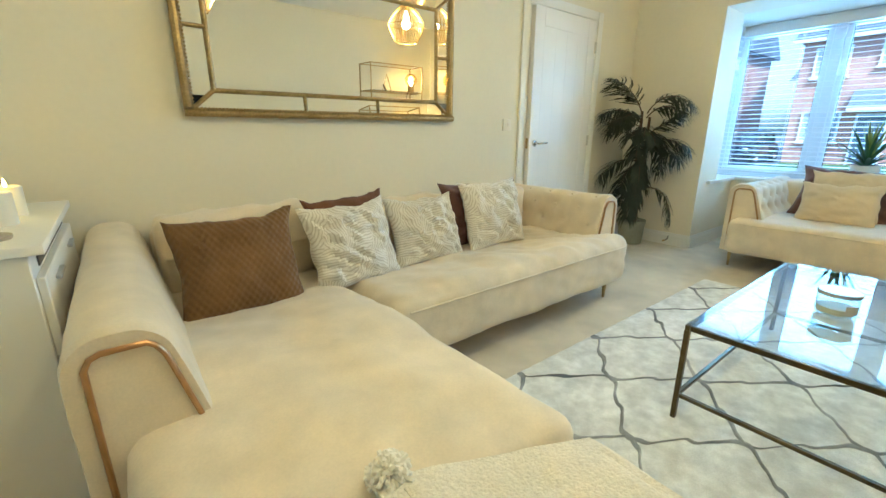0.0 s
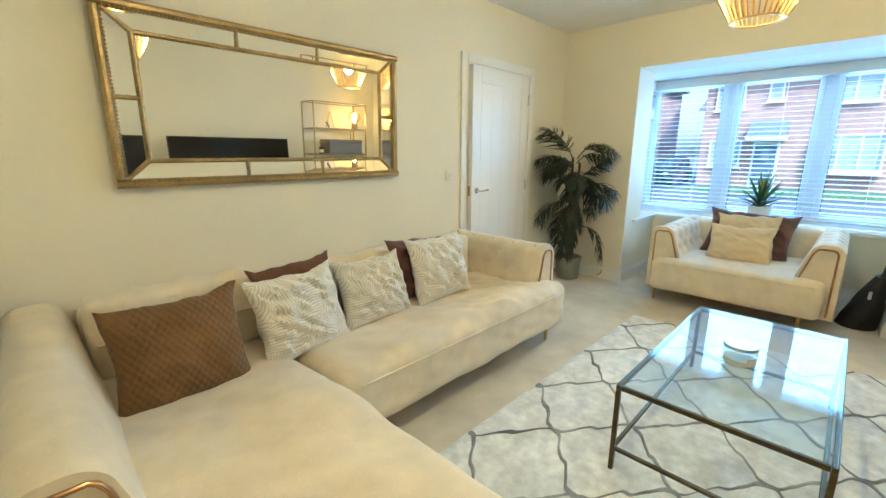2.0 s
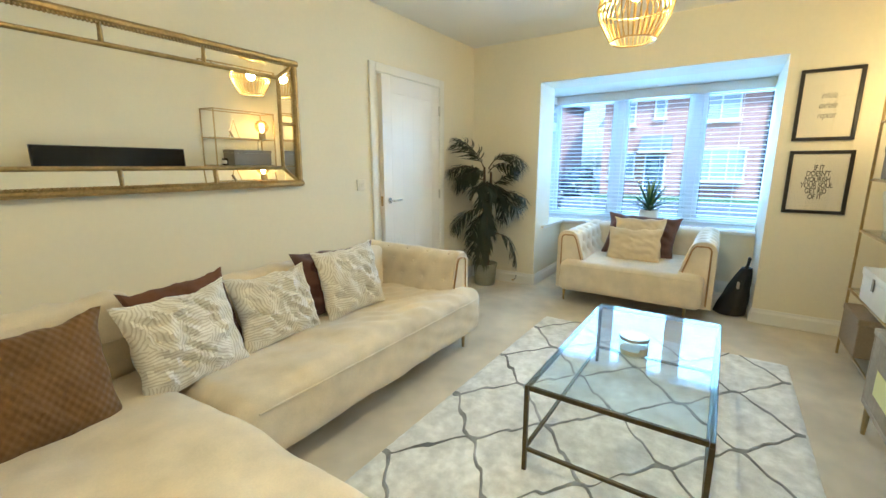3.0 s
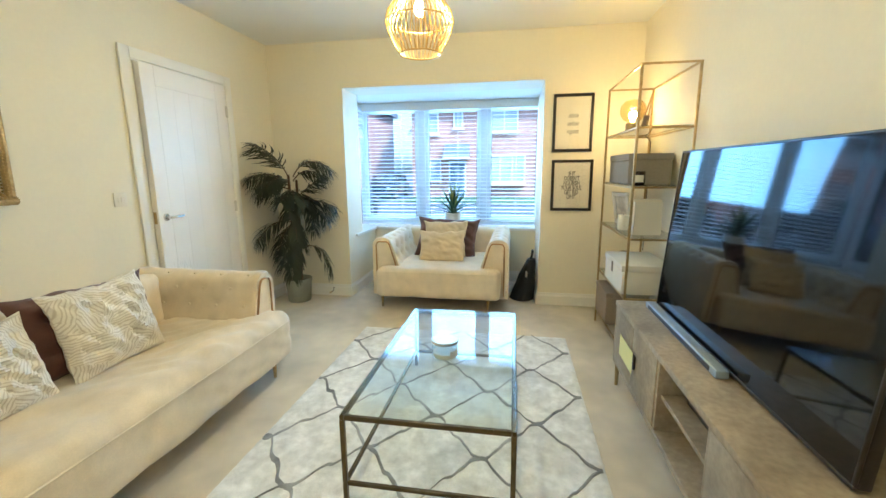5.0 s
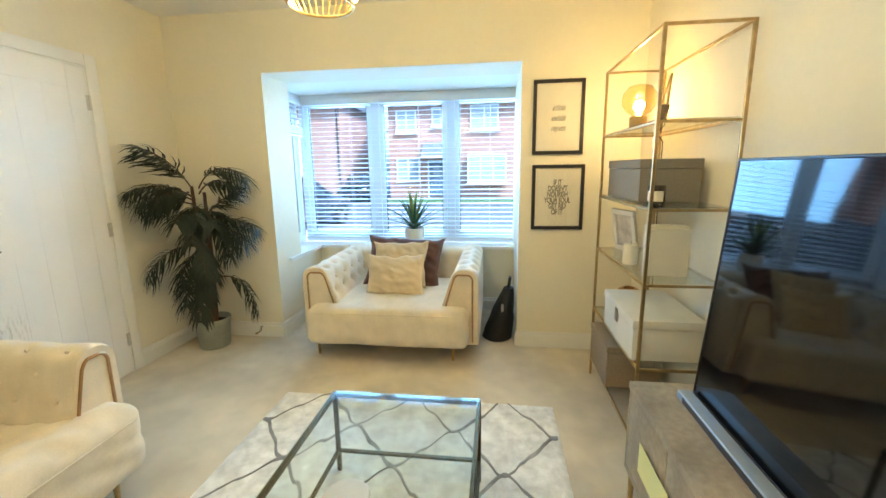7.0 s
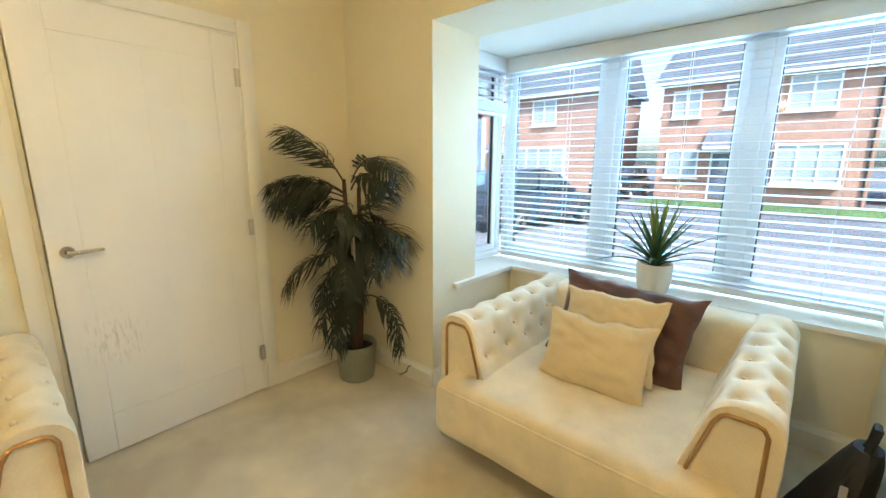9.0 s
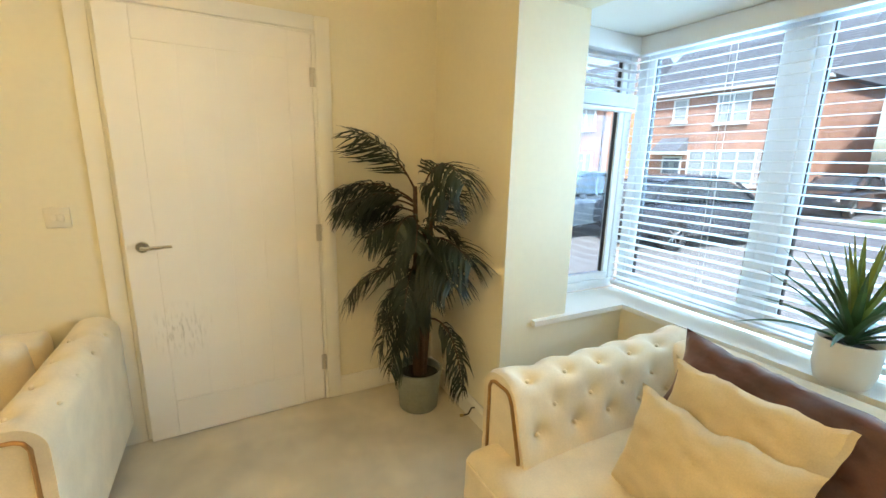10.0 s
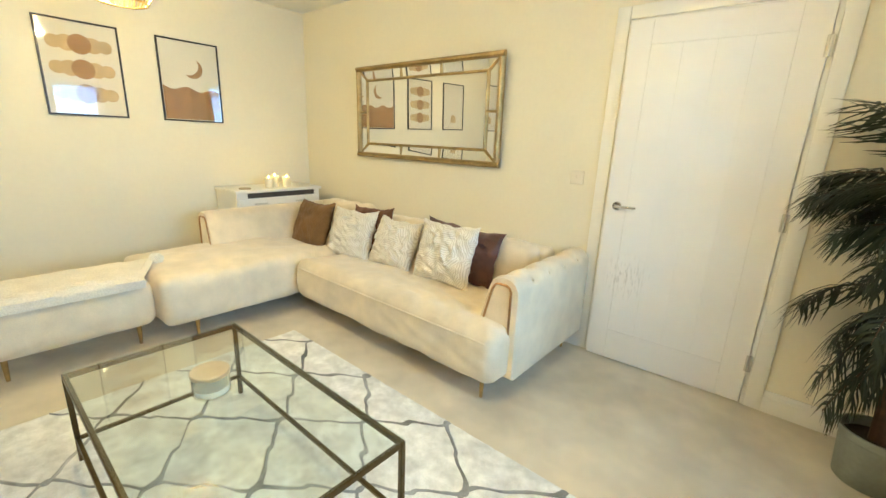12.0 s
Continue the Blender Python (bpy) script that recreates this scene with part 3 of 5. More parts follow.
chaise = soft(2.055, 2.905, 1.045, 2.75, 0.12, SZ, 0.055, 0.02, 0.008, 0.03, 8, 3)
for v in chaise.verts:
    if v.co.z > 0.36:
        v.co.z -= sag(v.co.y, 1.85)
part("chaise_seat", chaise, VELVET, sofa)
part("seat_seam", tube([(2.99, 1.902, 0.362), (3.6, 1.895, 0.366), (4.2, 1.895, 0.366), (4.66, 1.905, 0.362)], 0.005, 6), VELVET, sofa)
for x0, x1 in ((2.21, 2.885), (2.89, 4.52)):
    part("backrest", soft(x0, x1, 2.74, 2.93, 0.15, 0.66, 0.05, 0.0, 0.006, 0.03, x0, 5), VELVET, sofa)
part("back_cushion", soft(2.225, 2.885, 2.60, 2.765, 0.375, 0.735, 0.05, 0.0, 0.012, 0.025, 4, 6), VELVET, sofa, "loose cream velvet back cushion")
part("back_cushion", soft(2.90, 4.50, 2.62, 2.765, 0.375, 0.70, 0.05, 0.0, 0.012, 0.025, 6, 6), VELVET, sofa, "loose cream velvet back cushion")
part("back_seam", tube([(2.245, 2.597, 0.56), (2.5, 2.592, 0.556), (2.87, 2.597, 0.56)], 0.004, 6), VELVET, sofa)
arm(sofa, (4.745, 2.045, 0), (0, 1, 0), (-1, 0, 0), 0.87, 0.175, 0.23, 0.13, SZ - 0.03, 0.68, 3, 1, 0.024)
arm(sofa, (1.985, 1.60, 0), (0, 1, 0), (1, 0, 0), 1.32, 0.20, 0.26, 0.13, SZ - 0.03, 0.69, 3, 5, 0.0)
for x, y in ((4.60, 1.995), (3.45, 2.45), (4.66, 2.84), (2.84, 1.24), (2.15, 1.2), (2.1, 2.8), (3.4, 2.8)):
    leg(sofa, x, y)

stool = thing("footstool", label="low cream velvet footstool pushed against the chaise", category="footstool")
part("seat", soft(2.30, 2.80, 0.25, 1.045, 0.13, 0.425, 0.07, 0.015, 0.006, 0.04, 2, 4), VELVET, stool)
for x, y in ((2.71, 0.36), (2.71, 0.95), (2.38, 0.36), (2.38, 0.95)):
    leg(stool, x, y)

# throw folded over the footstool
throw = thing("throw_blanket", label="cream knitted throw with pompom tassels folded on the footstool", category="blanket")


def cloth(x0, x1, y0, y1, z, drop, seed, thick=0.018):
    """A folded cloth that lies at z and hangs over the +x edge by drop."""
    bm = bmesh.new()
    run = [x0 + (x1 - x0) * i / 22 for i in range(23)]
    ny = 34
    layers = []
    for lift in (0, thick):
        rows_v = []
        for j in range(ny + 1):
            y = y0 + (y1 - y0) * j / ny
            row = []
            for x in run:
                w = 0.012 * noise.noise(Vector((x * 5 + seed, y * 5, 0))) + 0.006 * noise.noise(Vector((x * 13, y * 13 + seed, 2)))
                edge = min(1, (x - x0) / 0.03, (y - y0) / 0.03, (y1 - y) / 0.03)
                y = y0 + (y1 - y0) * j / ny + 0.45 * (x1 - x) * (j / ny) ** 2
                row.append(bm.verts.new((x, y + 0.008 * noise.noise(Vector((x * 3, seed, y))), z + abs(w) + lift * (0.3 + 0.7 * max(0, edge)))))
            y = y0 + (y1 - y0) * j / ny
            for k in range(1, 7):
                q = drop * k / 6
                row.append(bm.verts.new((x1 + 0.012 + lift + 0.006 * noise.noise(Vector((k * 0.8, y * 9, seed))), y, z - q + lift * 0.3)))
            rows_v.append(row)
        layers.append(rows_v)
        for j in range(ny):
            for i in range(len(rows_v[0]) - 1):
                bm.faces.new((rows_v[j][i], rows_v[j][i + 1], rows_v[j + 1][i + 1], rows_v[j + 1][i]))
    a, b = layers
    m = len(a[0]) - 1
    for j in range(ny):
        bm.faces.new((a[j][0], a[j + 1][0], b[j + 1][0], b[j][0]))
        bm.faces.new((a[j][m], a[j + 1][m], b[j + 1][m], b[j][m]))
    for i in range(m):
        bm.faces.new((a[0][i], a[0][i + 1], b[0][i + 1], b[0][i]))
        bm.faces.new((a[ny][i], a[ny][i + 1], b[ny][i + 1], b[ny][i]))
    return bm


KNIT = mat("cream_knit", (0.78, 0.72, 0.61), 0.95, grain=((130, 0.10),), stains=((9, 0.05),), bump=((150, 0.9), (40, 0.3)), sheen=0.3)
part("cloth", cloth(2.41, 2.81, 0.33, 0.99, 0.455, 0.06, 4), KNIT, throw)
part("cloth", cloth(2.45, 2.78, 0.36, 0.96, 0.462, 0.02, 9), KNIT, throw)
YARN = mat("cream_yarn", (0.86, 0.82, 0.72), 0.9, grain=((90, 0.08),), sheen=0.4)
rng = random.Random(5)
for tx, ty in ((2.45, 1.155), (2.41, 0.33)):
    pom = bmesh.new()
    for k in range(190):
        d = Vector((rng.gauss(0, 1), rng.gauss(0, 1), rng.gauss(0, 1))).normalized()
        c = Vector((tx, ty, 0.465))
        tube([c, c + d * 0.022 + Vector((0, 0, rng.uniform(-0.004, 0.004))), c + d * 0.042 + Vector((rng.uniform(-0.006, 0.006), rng.uniform(-0.006, 0.006), -0.004))], [0.004, 0.0062, 0.0045], 5, bm=pom)
    part("tassel", pom, YARN, throw, "fluffy cream yarn pompom")

# ---- cushions on the sofa ----
def leafy(name, pale, dark):
    """A cloth printed with curved leaf stripes."""
    m = mat(name, pale, 0.6, grain=((200, 0.06),), bump=((250, 0.1), (13, 0.7), (26, 0.45)), sheen=0.4)
    t, b = m.node_tree, m.node_tree.nodes["Principled BSDF"]
    co = t.nodes.new("ShaderNodeTexCoord")
    vo = t.nodes.new("ShaderNodeTexVoronoi")
    vo.inputs["Scale"].default_value = 8.0
    t.links.new(co.outputs["Object"], vo.inputs["Vector"])
    # every leaf has its own heading, and its veins fan out a little
    turn = t.nodes.new("ShaderNodeVectorRotate")
    turn.rotation_type = "Y_AXIS"
    spin = t.nodes.new("ShaderNodeMath")
    spin.operation = "MULTIPLY"
    spin.inputs[1].default_value = 6.283
    hue = t.nodes.new("ShaderNodeSeparateColor")
    t.links.new(vo.outputs["Color"], hue.inputs[0])
    t.links.new(hue.outputs[0], spin.inputs[0])
    t.links.new(spin.outputs[0], turn.inputs["Angle"])
    t.links.new(co.outputs["Object"], turn.inputs["Vector"])
    w = t.nodes.new("ShaderNodeTexWave")
    w.wave_type, w.bands_direction = "BANDS", "X"
    w.inputs["Scale"].default_value, w.inputs["Distortion"].default_value = 24, 8
    w.inputs["Detail Scale"].default_value, w.inputs["Detail"].default_value = 0.6, 1.0
    t.links.new(turn.outputs[0], w.inputs["Vector"])
    r = t.nodes.new("ShaderNodeMapRange")
    r.inputs["From Min"].default_value, r.inputs["From Max"].default_value = 0.50, 1.0
    t.links.new(w.outputs["Fac"], r.inputs["Value"])
    x = t.nodes.new("ShaderNodeMix")
    x.data_type = "RGBA"
    x.inputs[6].default_value, x.inputs[7].default_value = (*pale, 1), (*dark, 1)
    t.links.new(r.outputs[0], x.inputs[0])
    t.links.new(x.outputs[2], b.inputs["Base Color"])
    return m


LEAF = leafy("leaf_print_velvet", (0.80, 0.76, 0.68), (0.58, 0.52, 0.44))


def quilted(name, colour):
    m = mat(name, colour, 0.8, grain=((150, 0.08),), stains=((5, 0.2),), sheen=0.08)
    t, b = m.node_tree, m.node_tree.nodes["Principled BSDF"]
    co = t.nodes.new("ShaderNodeTexCoord").outputs["Object"]
    last = None
    for turn in (34, -34):
        mp = t.nodes.new("ShaderNodeMapping")
        mp.inputs["Rotation"].default_value = (0, radians(turn), 0)
        t.links.new(co, mp.inputs["Vector"])
        w = t.nodes.new("ShaderNodeTexWave")
        w.bands_direction = "X"
        w.inputs["Scale"].default_value, w.inputs["Distortion"].default_value = 15, 0.3
        t.links.new(mp.outputs[0], w.inputs["Vector"])
        bp = t.nodes.new("ShaderNodeBump")
        bp.inputs["Strength"].default_value, bp.inputs["Distance"].default_value = 0.4, 0.005
        t.links.new(w.outputs["Fac"], bp.inputs["Height"])
        if last is not None:
            t.links.new(last, bp.inputs["Normal"])
        last = bp.outputs[0]
    t.links.new(last, b.inputs["Normal"])
    return m


QUILT = quilted("quilted_rust_velvet", (0.175, 0.088, 0.026))


def rest(x, y_foot, y_head, z_foot, z_head, w, thick, material, turn, spin, seed, label):
    """A cushion leaning against the sofa's back: foot on the seat, head against the back."""
    dy, dz = y_head - y_foot, z_head - z_foot
    h, lean = math.hypot(dy, dz), math.degrees(math.atan2(dy, dz))
    return cushion(x, (y_foot + y_head) / 2, (z_foot + z_head) / 2, w, h, thick, material, lean, turn, spin, seed, label)


rest(2.478, 2.275, 2.426, 0.352, 0.752, 0.475, 0.17, QUILT, 0, 0, 1, "large rust brown quilted velvet cushion")
rest(2.985, 2.315, 2.458, 0.358, 0.748, 0.47, 0.15, LEAF, 7, -1, 2, "silver beige leaf-print velvet cushion, crumpled")
rest(3.06, 2.47, 2.585, 0.38, 0.765, 0.45, 0.10, BROWN, 3, -4, 3, "rust brown velvet cushion behind a printed one")
rest(3.448, 2.36, 2.512, 0.374, 0.728, 0.45, 0.16, LEAF, -1, 0, 4, "silver beige leaf-print velvet cushion, slumped")
rest(3.955, 2.355, 2.48, 0.38, 0.79, 0.485, 0.15, LEAF, 1, 0, 5, "silver beige leaf-print velvet cushion, upright")
rest(3.985, 2.49, 2.59, 0.38, 0.765, 0.66, 0.12, COCOA, 0, 1, 6, "cocoa brown velvet cushion behind a printed one")

# ---- armchair in the bay ----
chair = thing("armchair", label="wide cream velvet armchair with buttoned arms in the bay", category="armchair")
part("seat", soft(5.89, 6.85, 0.62, 1.755, 0.145, 0.412, 0.045, 0.018, 0.005, 0.035, 11, 4), VELVET, chair)
part("seat_seam", tube([(5.893, 0.67, 0.385), (5.889, 1.2, 0.388), (5.893, 1.71, 0.385)], 0.005, 6), VELVET, chair)
part("backrest", soft(6.83, 7.06, 0.58, 1.80, 0.14, 0.665, 0.065, 0.0, 0.004, 0.03, 17, 5), VELVET, chair)
arm(chair, (6.02, 1.82, 0), (1, 0, 0), (0, -1, 0), 0.98, 0.195, 0.265, 0.13, 0.39, 0.685, 3, 2)
arm(chair, (6.02, 0.55, 0), (1, 0, 0), (0, 1, 0), 0.98, 0.195, 0.265, 0.13, 0.39, 0.685, 3, 7)
for x, y in ((6.07, 1.75), (6.05, 0.735), (6.9, 1.7), (6.9, 0.7)):
    leg(chair, x, y)
cushion(6.60, 1.20, 0.592, 0.66, 0.445, 0.15, COCOA, 26, -92, 2, 12, "cocoa brown crushed velvet cushion at the back")
cushion(6.455, 1.20, 0.612, 0.45, 0.37, 0.10, CREAM, 17, -90, 1, 13, "plain cream cotton cushion in the armchair")
cushion(6.325, 1.208, 0.552, 0.47, 0.335, 0.13, CREAM, 23, -90, -1, 14, "plain cream oblong cushion in front of another")

# ---- rug ----
RX0, RX1, RY0, RY1 = 3.205, 5.515, 0.10, 1.718
rug = thing("rug", label="ivory shaggy rug with a grey ogee trellis pattern", category="rug")
bm = bmesh.new()
nx, ny = 116, 80
g = [[bm.verts.new((RX0 + (RX1 - RX0) * i / nx + 0.004 * noise.noise(Vector((j * 0.6, i, 0))), RY0 + (RY1 - RY0) * j / ny + 0.004 * noise.noise(Vector((i * 0.6, j, 5))),
                    0.012 + 0.002 * noise.noise(Vector((i * 0.31, j * 0.31, 0))) if 0 < i < nx and 0 < j < ny else 0.001)) for i in range(nx + 1)] for j in range(ny + 1)]
for j in range(ny):
    for i in range(nx):
        bm.faces.new((g[j][i], g[j][i + 1], g[j + 1][i + 1], g[j + 1][i]))
part("rug_ground", bm, RUG, rug)


def trellis(k):
    """One wavering carved line of the ogee trellis, across the rug; its neighbours mirror it and meet it at the points."""
    bm = bmesh.new()
    prev = None
    n = 260
    sign = 1 if k % 2 == 0 else -1
    for i in range(n + 1):
        y = RY0 + 0.014 + (RY1 - RY0 - 0.028) * i / n
        c = math.cos(2 * math.pi * (y - 1.43) / 0.525)
        x = 3.587 + 0.296 * k + sign * (0.125 * math.copysign(abs(c) ** 1.7, c) + 0.023 * c)
        x += 0.022 * noise.noise(Vector((y * 11, k * 3.1, 1))) + 0.012 * noise.noise(Vector((y * 30, k, 0)))
        hw = 0.0125 * (1 + 0.9 * noise.noise(Vector((y * 8, k * 2.7, 8))))
        if not RX0 + 0.012 < x < RX1 - 0.012:
            prev = None
            continue
        row = [bm.verts.new((x - hw, y, 0.0128)), bm.verts.new((x, y, 0.0165)), bm.verts.new((x + hw, y, 0.0128))]
        if prev:
            bm.faces.new((prev[0], row[0], row[1], prev[1]))
            bm.faces.new((prev[1], row[1], row[2], prev[2]))
        prev = row
    return bm


for k in range(-1, 7):
    part("trellis_line", trellis(k), RUGLINE, rug, "wavering grey carved line" if k == -1 else "")

# ---- coffee table ----
table = thing("coffee_table", label="aged brass coffee table with a clear glass top", category="coffee table")
TX0, TX1, TY0, TY1, TZ = 3.677, 4.888, 0.49, 1.143, 0.40
e = 0.018
for x in (TX0, TX1 - e):
    for y in (TY0, TY1 - e):
        part("leg", box(x, x + e, y, y + e, 0.012, TZ - 0.02, 0.002, 1), TABLEBRASS, table)
for z0, z1 in ((TZ - 0.02, TZ), (0.105, 0.12)):
    inset = 0 if z0 > 0.2 else e
    for y in (TY0, TY1 - e):
        part("rail", box(TX0 + inset, TX1 - inset, y + 0.001, y + e - 0.001, z0, z1, 0.002, 1), TABLEBRASS, table)
    for x in (TX0, TX1 - e):
        part("rail", box(x + 0.001, x + e - 0.001, TY0 + e, TY1 - e, z0, z1, 0.002, 1), TABLEBRASS, table)
top = part("tabletop", box(TX0 + 0.004, TX1 - 0.004, TY0 + 0.004, TY1 - 0.004, TZ + 0.0005, TZ + 0.0085, 0.001, 1), TABLEGLASS, table, "clear glass sheet")
top.visible_shadow = False

jar = thing("candle_jar", 4.21, 0.83, TZ + 0.009, label="wide clear glass candle jar with a polished lid", category="candle")
part("glass", lathe([(0, 0), (0.056, 0), (0.062, 0.006), (0.063, 0.075), (0.060, 0.075), (0.059, 0.008), (0, 0.007)], sides=36), JARGLASS, jar)
part("wax", lathe([(0, 0.009), (0.057, 0.009), (0.058, 0.030), (0, 0.030)], sides=30), WAX, jar)
part("lid", lathe([(0, 0.076), (0.064, 0.076), (0.065, 0.08), (0.065, 0.088), (0.062, 0.091), (0, 0.091)], sides=36), LIDMETAL, jar, "polished pale metal lid")
for glazed in (top, jar.children[0]):
    glazed.visible_shadow = False
bm = bmesh.new()
for k in range(7):
    a0, a1 = -2.6 + k * 0.11, -2.6 + k * 0.11 + 0.11
    r = 0.0642
    v = [bm.verts.new((r * math.cos(a), r * math.sin(a), z)) for a, z in ((a0, 0.015), (a1, 0.015), (a1, 0.05), (a0, 0.05))]
    bm.faces.new(v)
part("sticker", bm, PAPER, jar)

# ---- pendants ----
def pendant(x, y):
    p = thing("pendant_lamp", x, y, 0, label="gold wire cage pendant lamp, lit, hanging from the ceiling", category="pendant lamp", group="pendant lamps")
    zb, zw, zt = 1.945, 2.115, 2.325
    outline = [(0.115, zb), (0.150, zb + 0.06), (0.180, zb + 0.12), (0.192, zw), (0.180, zw + 0.05), (0.12, zw + 0.13), (0.035, zt)]
    for k in range(36):
        a = 2 * math.pi * k / 36
        pts = [(r * math.cos(a), r * math.sin(a), z) for r, z in outline]
        part("rib", tube(pts, 0.0038, 5), SHADEG, p)
    for r, z, t in ((0.115, zb, 0.005), (0.192, zw, 0.005), (0.035, zt, 0.006)):
        part("ring", tube([(r * math.cos(2 * math.pi * k / 40), r * math.sin(2 * math.pi * k / 40), z) for k in range(40)], t, 6, True), SHADEG, p)
    part("bulb", lathe([(0, 2.145), (0.014, 2.148), (0.028, 2.165), (0.032, 2.185), (0.026, 2.21), (0.014, 2.23), (0.013, 2.25), (0, 2.25)], sides=16), BULB, p, "lit warm bulb")
    part("holder", lathe([(0, 2.25), (0.02, 2.25), (0.02, 2.31), (0.034, 2.315), (0.034, 2.33), (0.008, 2.35), (0, 2.35)], sides=16), SHADEG, p)
    part("cord", tube([(0, 0, 2.34), (0, 0, 2.485)], 0.0035, 6), BLACK, p)
    part("ceiling_rose", lathe([(0, 2.47), (0.045, 2.475), (0.05, 2.485), (0.05, 2.499), (0, 2.499)], sides=24), CERAMIC, p)
    return p


lamp = pendant(*PENDANTS[0])
copy_thing(lamp, pose(*PENDANTS[1], 0))

# ---- mirror ----
mirror = thing("wall_mirror", 3.225, 2.93, 1.532, label="wide antique gilt panelled mirror hung on the wall", category="mirror")
mirror.matrix_world = pose(3.225, 2.912, 1.532, 0.9)
MW, MH, MB = 0.79, 0.39, 0.135


def bar(x0, z0, x1, z1, w, d):
    """A rounded moulding between two points of the frame; proud of the glass by d."""
    a, b = Vector((x0, 0, z0)), Vector((x1, 0, z1))
    t = (b - a).normalized()
    s = Vector((-t.z, 0, t.x))
    bm = bmesh.new()
    prof = [(-w / 2, 0.0), (-w / 2, -d * 0.55), (-w * 0.34, -d * 0.8), (-w * 0.15, -d), (w * 0.15, -d), (w * 0.34, -d * 0.8), (w / 2, -d * 0.55), (w / 2, 0.0)]
    ends = [[bm.verts.new(p + s * u + Vector((0, v, 0))) for u, v in prof] for p in (a, b)]
    for k in range(len(prof) - 1):
        bm.faces.new((ends[0][k], ends[0][k + 1], ends[1][k + 1], ends[1][k]))
    bm.faces.new(ends[0])
    bm.faces.new(ends[1][::-1])
    return bm


for x0, z0, x1, z1 in ((-MW, MH - 0.02, MW, MH - 0.02), (-MW, -MH + 0.02, MW, -MH + 0.02), (-MW + 0.02, -MH + 0.04, -MW + 0.02, MH - 0.04), (MW - 0.02, -MH + 0.04, MW - 0.02, MH - 0.04)):
    part("frame_bar", bar(x0, z0, x1, z1, 0.04, 0.036), GILT, mirror)
ix, iz = MW - MB, MH - MB + 0.015
for x0, z0, x1, z1 in ((-ix, iz, ix, iz), (-ix, -iz, ix, -iz), (-ix, -iz, -ix, iz), (ix, -iz, ix, iz)):
    part("inner_bar", bar(x0, z0, x1, z1, 0.021, 0.022), GILT, mirror)
for sx in (-1, 1):
    for sz in (-1, 1):
        part("corner_bar", bar(sx * ix, sz * iz, sx * (MW - 0.035), sz * (MH - 0.035), 0.02, 0.02), GILT, mirror)
    part("cross_bar", bar(sx * ix, 0, sx * (MW - 0.035), 0, 0.019, 0.02), GILT, mirror)
    for sz in (-1, 1):
        part("cross_bar", bar(sx * 0.22, sz * iz, sx * 0.22, sz * (MH - 0.035), 0.019, 0.02), GILT, mirror)
bead = bmesh.new()
bmesh.ops.create_icosphere(bead, subdivisions=1, radius=0.006)
first = part("bead", bead, GILT, mirror)
first.location = (-MW + 0.045, -0.03, MH - 0.038)
spots = [(-MW + 0.04 + 0.0155 * k, s * (MH - 0.038)) for k in range(1, 98) for s in (-1, 1)] + [(s * (MW - 0.038), -MH + 0.05 + 0.0155 * k) for k in range(45) for s in (-1, 1)]
for bx, bz in spots:
    o = new("bead", first.data)
    o.parent = mirror
    o.location = (bx, -0.03, bz)
part("mirror_glass", box(-ix, ix, -0.008, -0.002, -iz, iz), MIRROR, mirror, smooth=False)


def strip(pts):
    """A bevelled border pane: pts inner edge pair then outer edge pair, the outer edge standing forward."""
    bm = bmesh.new()
    front = [bm.verts.new((x, y, z)) for x, y, z in pts]
    back = [bm.verts.new((x, y + 0.003, z)) for x, y, z in pts]
    bm.faces.new(front)
    bm.faces.new(back[::-1])
    for k in range(4):
        j = (k + 1) % 4
        bm.faces.new((front[k], front[j], back[j], back[k]))
    return bm


ox, oz, yi, yo = MW - 0.03, MH - 0.03, -0.004, -0.012
for s in (1, -1):
    part("border_pane", strip([(-ix, yi, s * iz), (ix, yi, s * iz), (ox, yo, s * oz), (-ox, yo, s * oz)]), MIRROR, mirror, smooth=False)
    part("border_pane", strip([(s * ix, yi, -iz), (s * ix, yi, iz), (s * ox, yo, oz), (s * ox, yo, -oz)]), MIRROR, mirror, smooth=False)
part("backing", box(-MW + 0.03, MW - 0.03, 0.001, 0.012, -MH + 0.03, MH - 0.03), DARKWOOD, mirror, smooth=False)

# ---- framed prints ----
def print_frame(name, m, w, h, bar_w, material, label, depth=0.02):
    """A hanging print in its xz plane, facing -y."""
    f = thing(name, label=label, category="picture")
    f.matrix_world = m
    for b in ((-w / 2, w / 2, -depth, 0, h / 2 - bar_w, h / 2), (-w / 2, w / 2, -depth, 0, -h / 2, -h / 2 + bar_w), (-w / 2, -w / 2 + bar_w, -depth, 0, -h / 2 + bar_w, h / 2 - bar_w), (w / 2 - bar_w, w / 2, -depth, 0, -h / 2 + bar_w, h / 2 - bar_w)):
        part("frame_bar", box(*b, 0.002, 1), material, f)
    part("paper", box(-w / 2 + bar_w, w / 2 - bar_w, -depth * 0.45, -0.001, -h / 2 + bar_w, h / 2 - bar_w), PAPER, f, smooth=False)
    g = part("glazing", box(-w / 2 + bar_w, w / 2 - bar_w, -depth * 0.75, -depth * 0.7, -h / 2 + bar_w, h / 2 - bar_w), GLASS, f, smooth=False)
    g.visible_shadow = False
    return f


def flat(shape, y, thick=0.0008):
    """A flat printed patch: outline in xz at depth y."""
    bm = bmesh.new()
    fr = [bm.verts.new((x, y, z)) for x, z in shape]
    bm.faces.new(fr)
    return bm


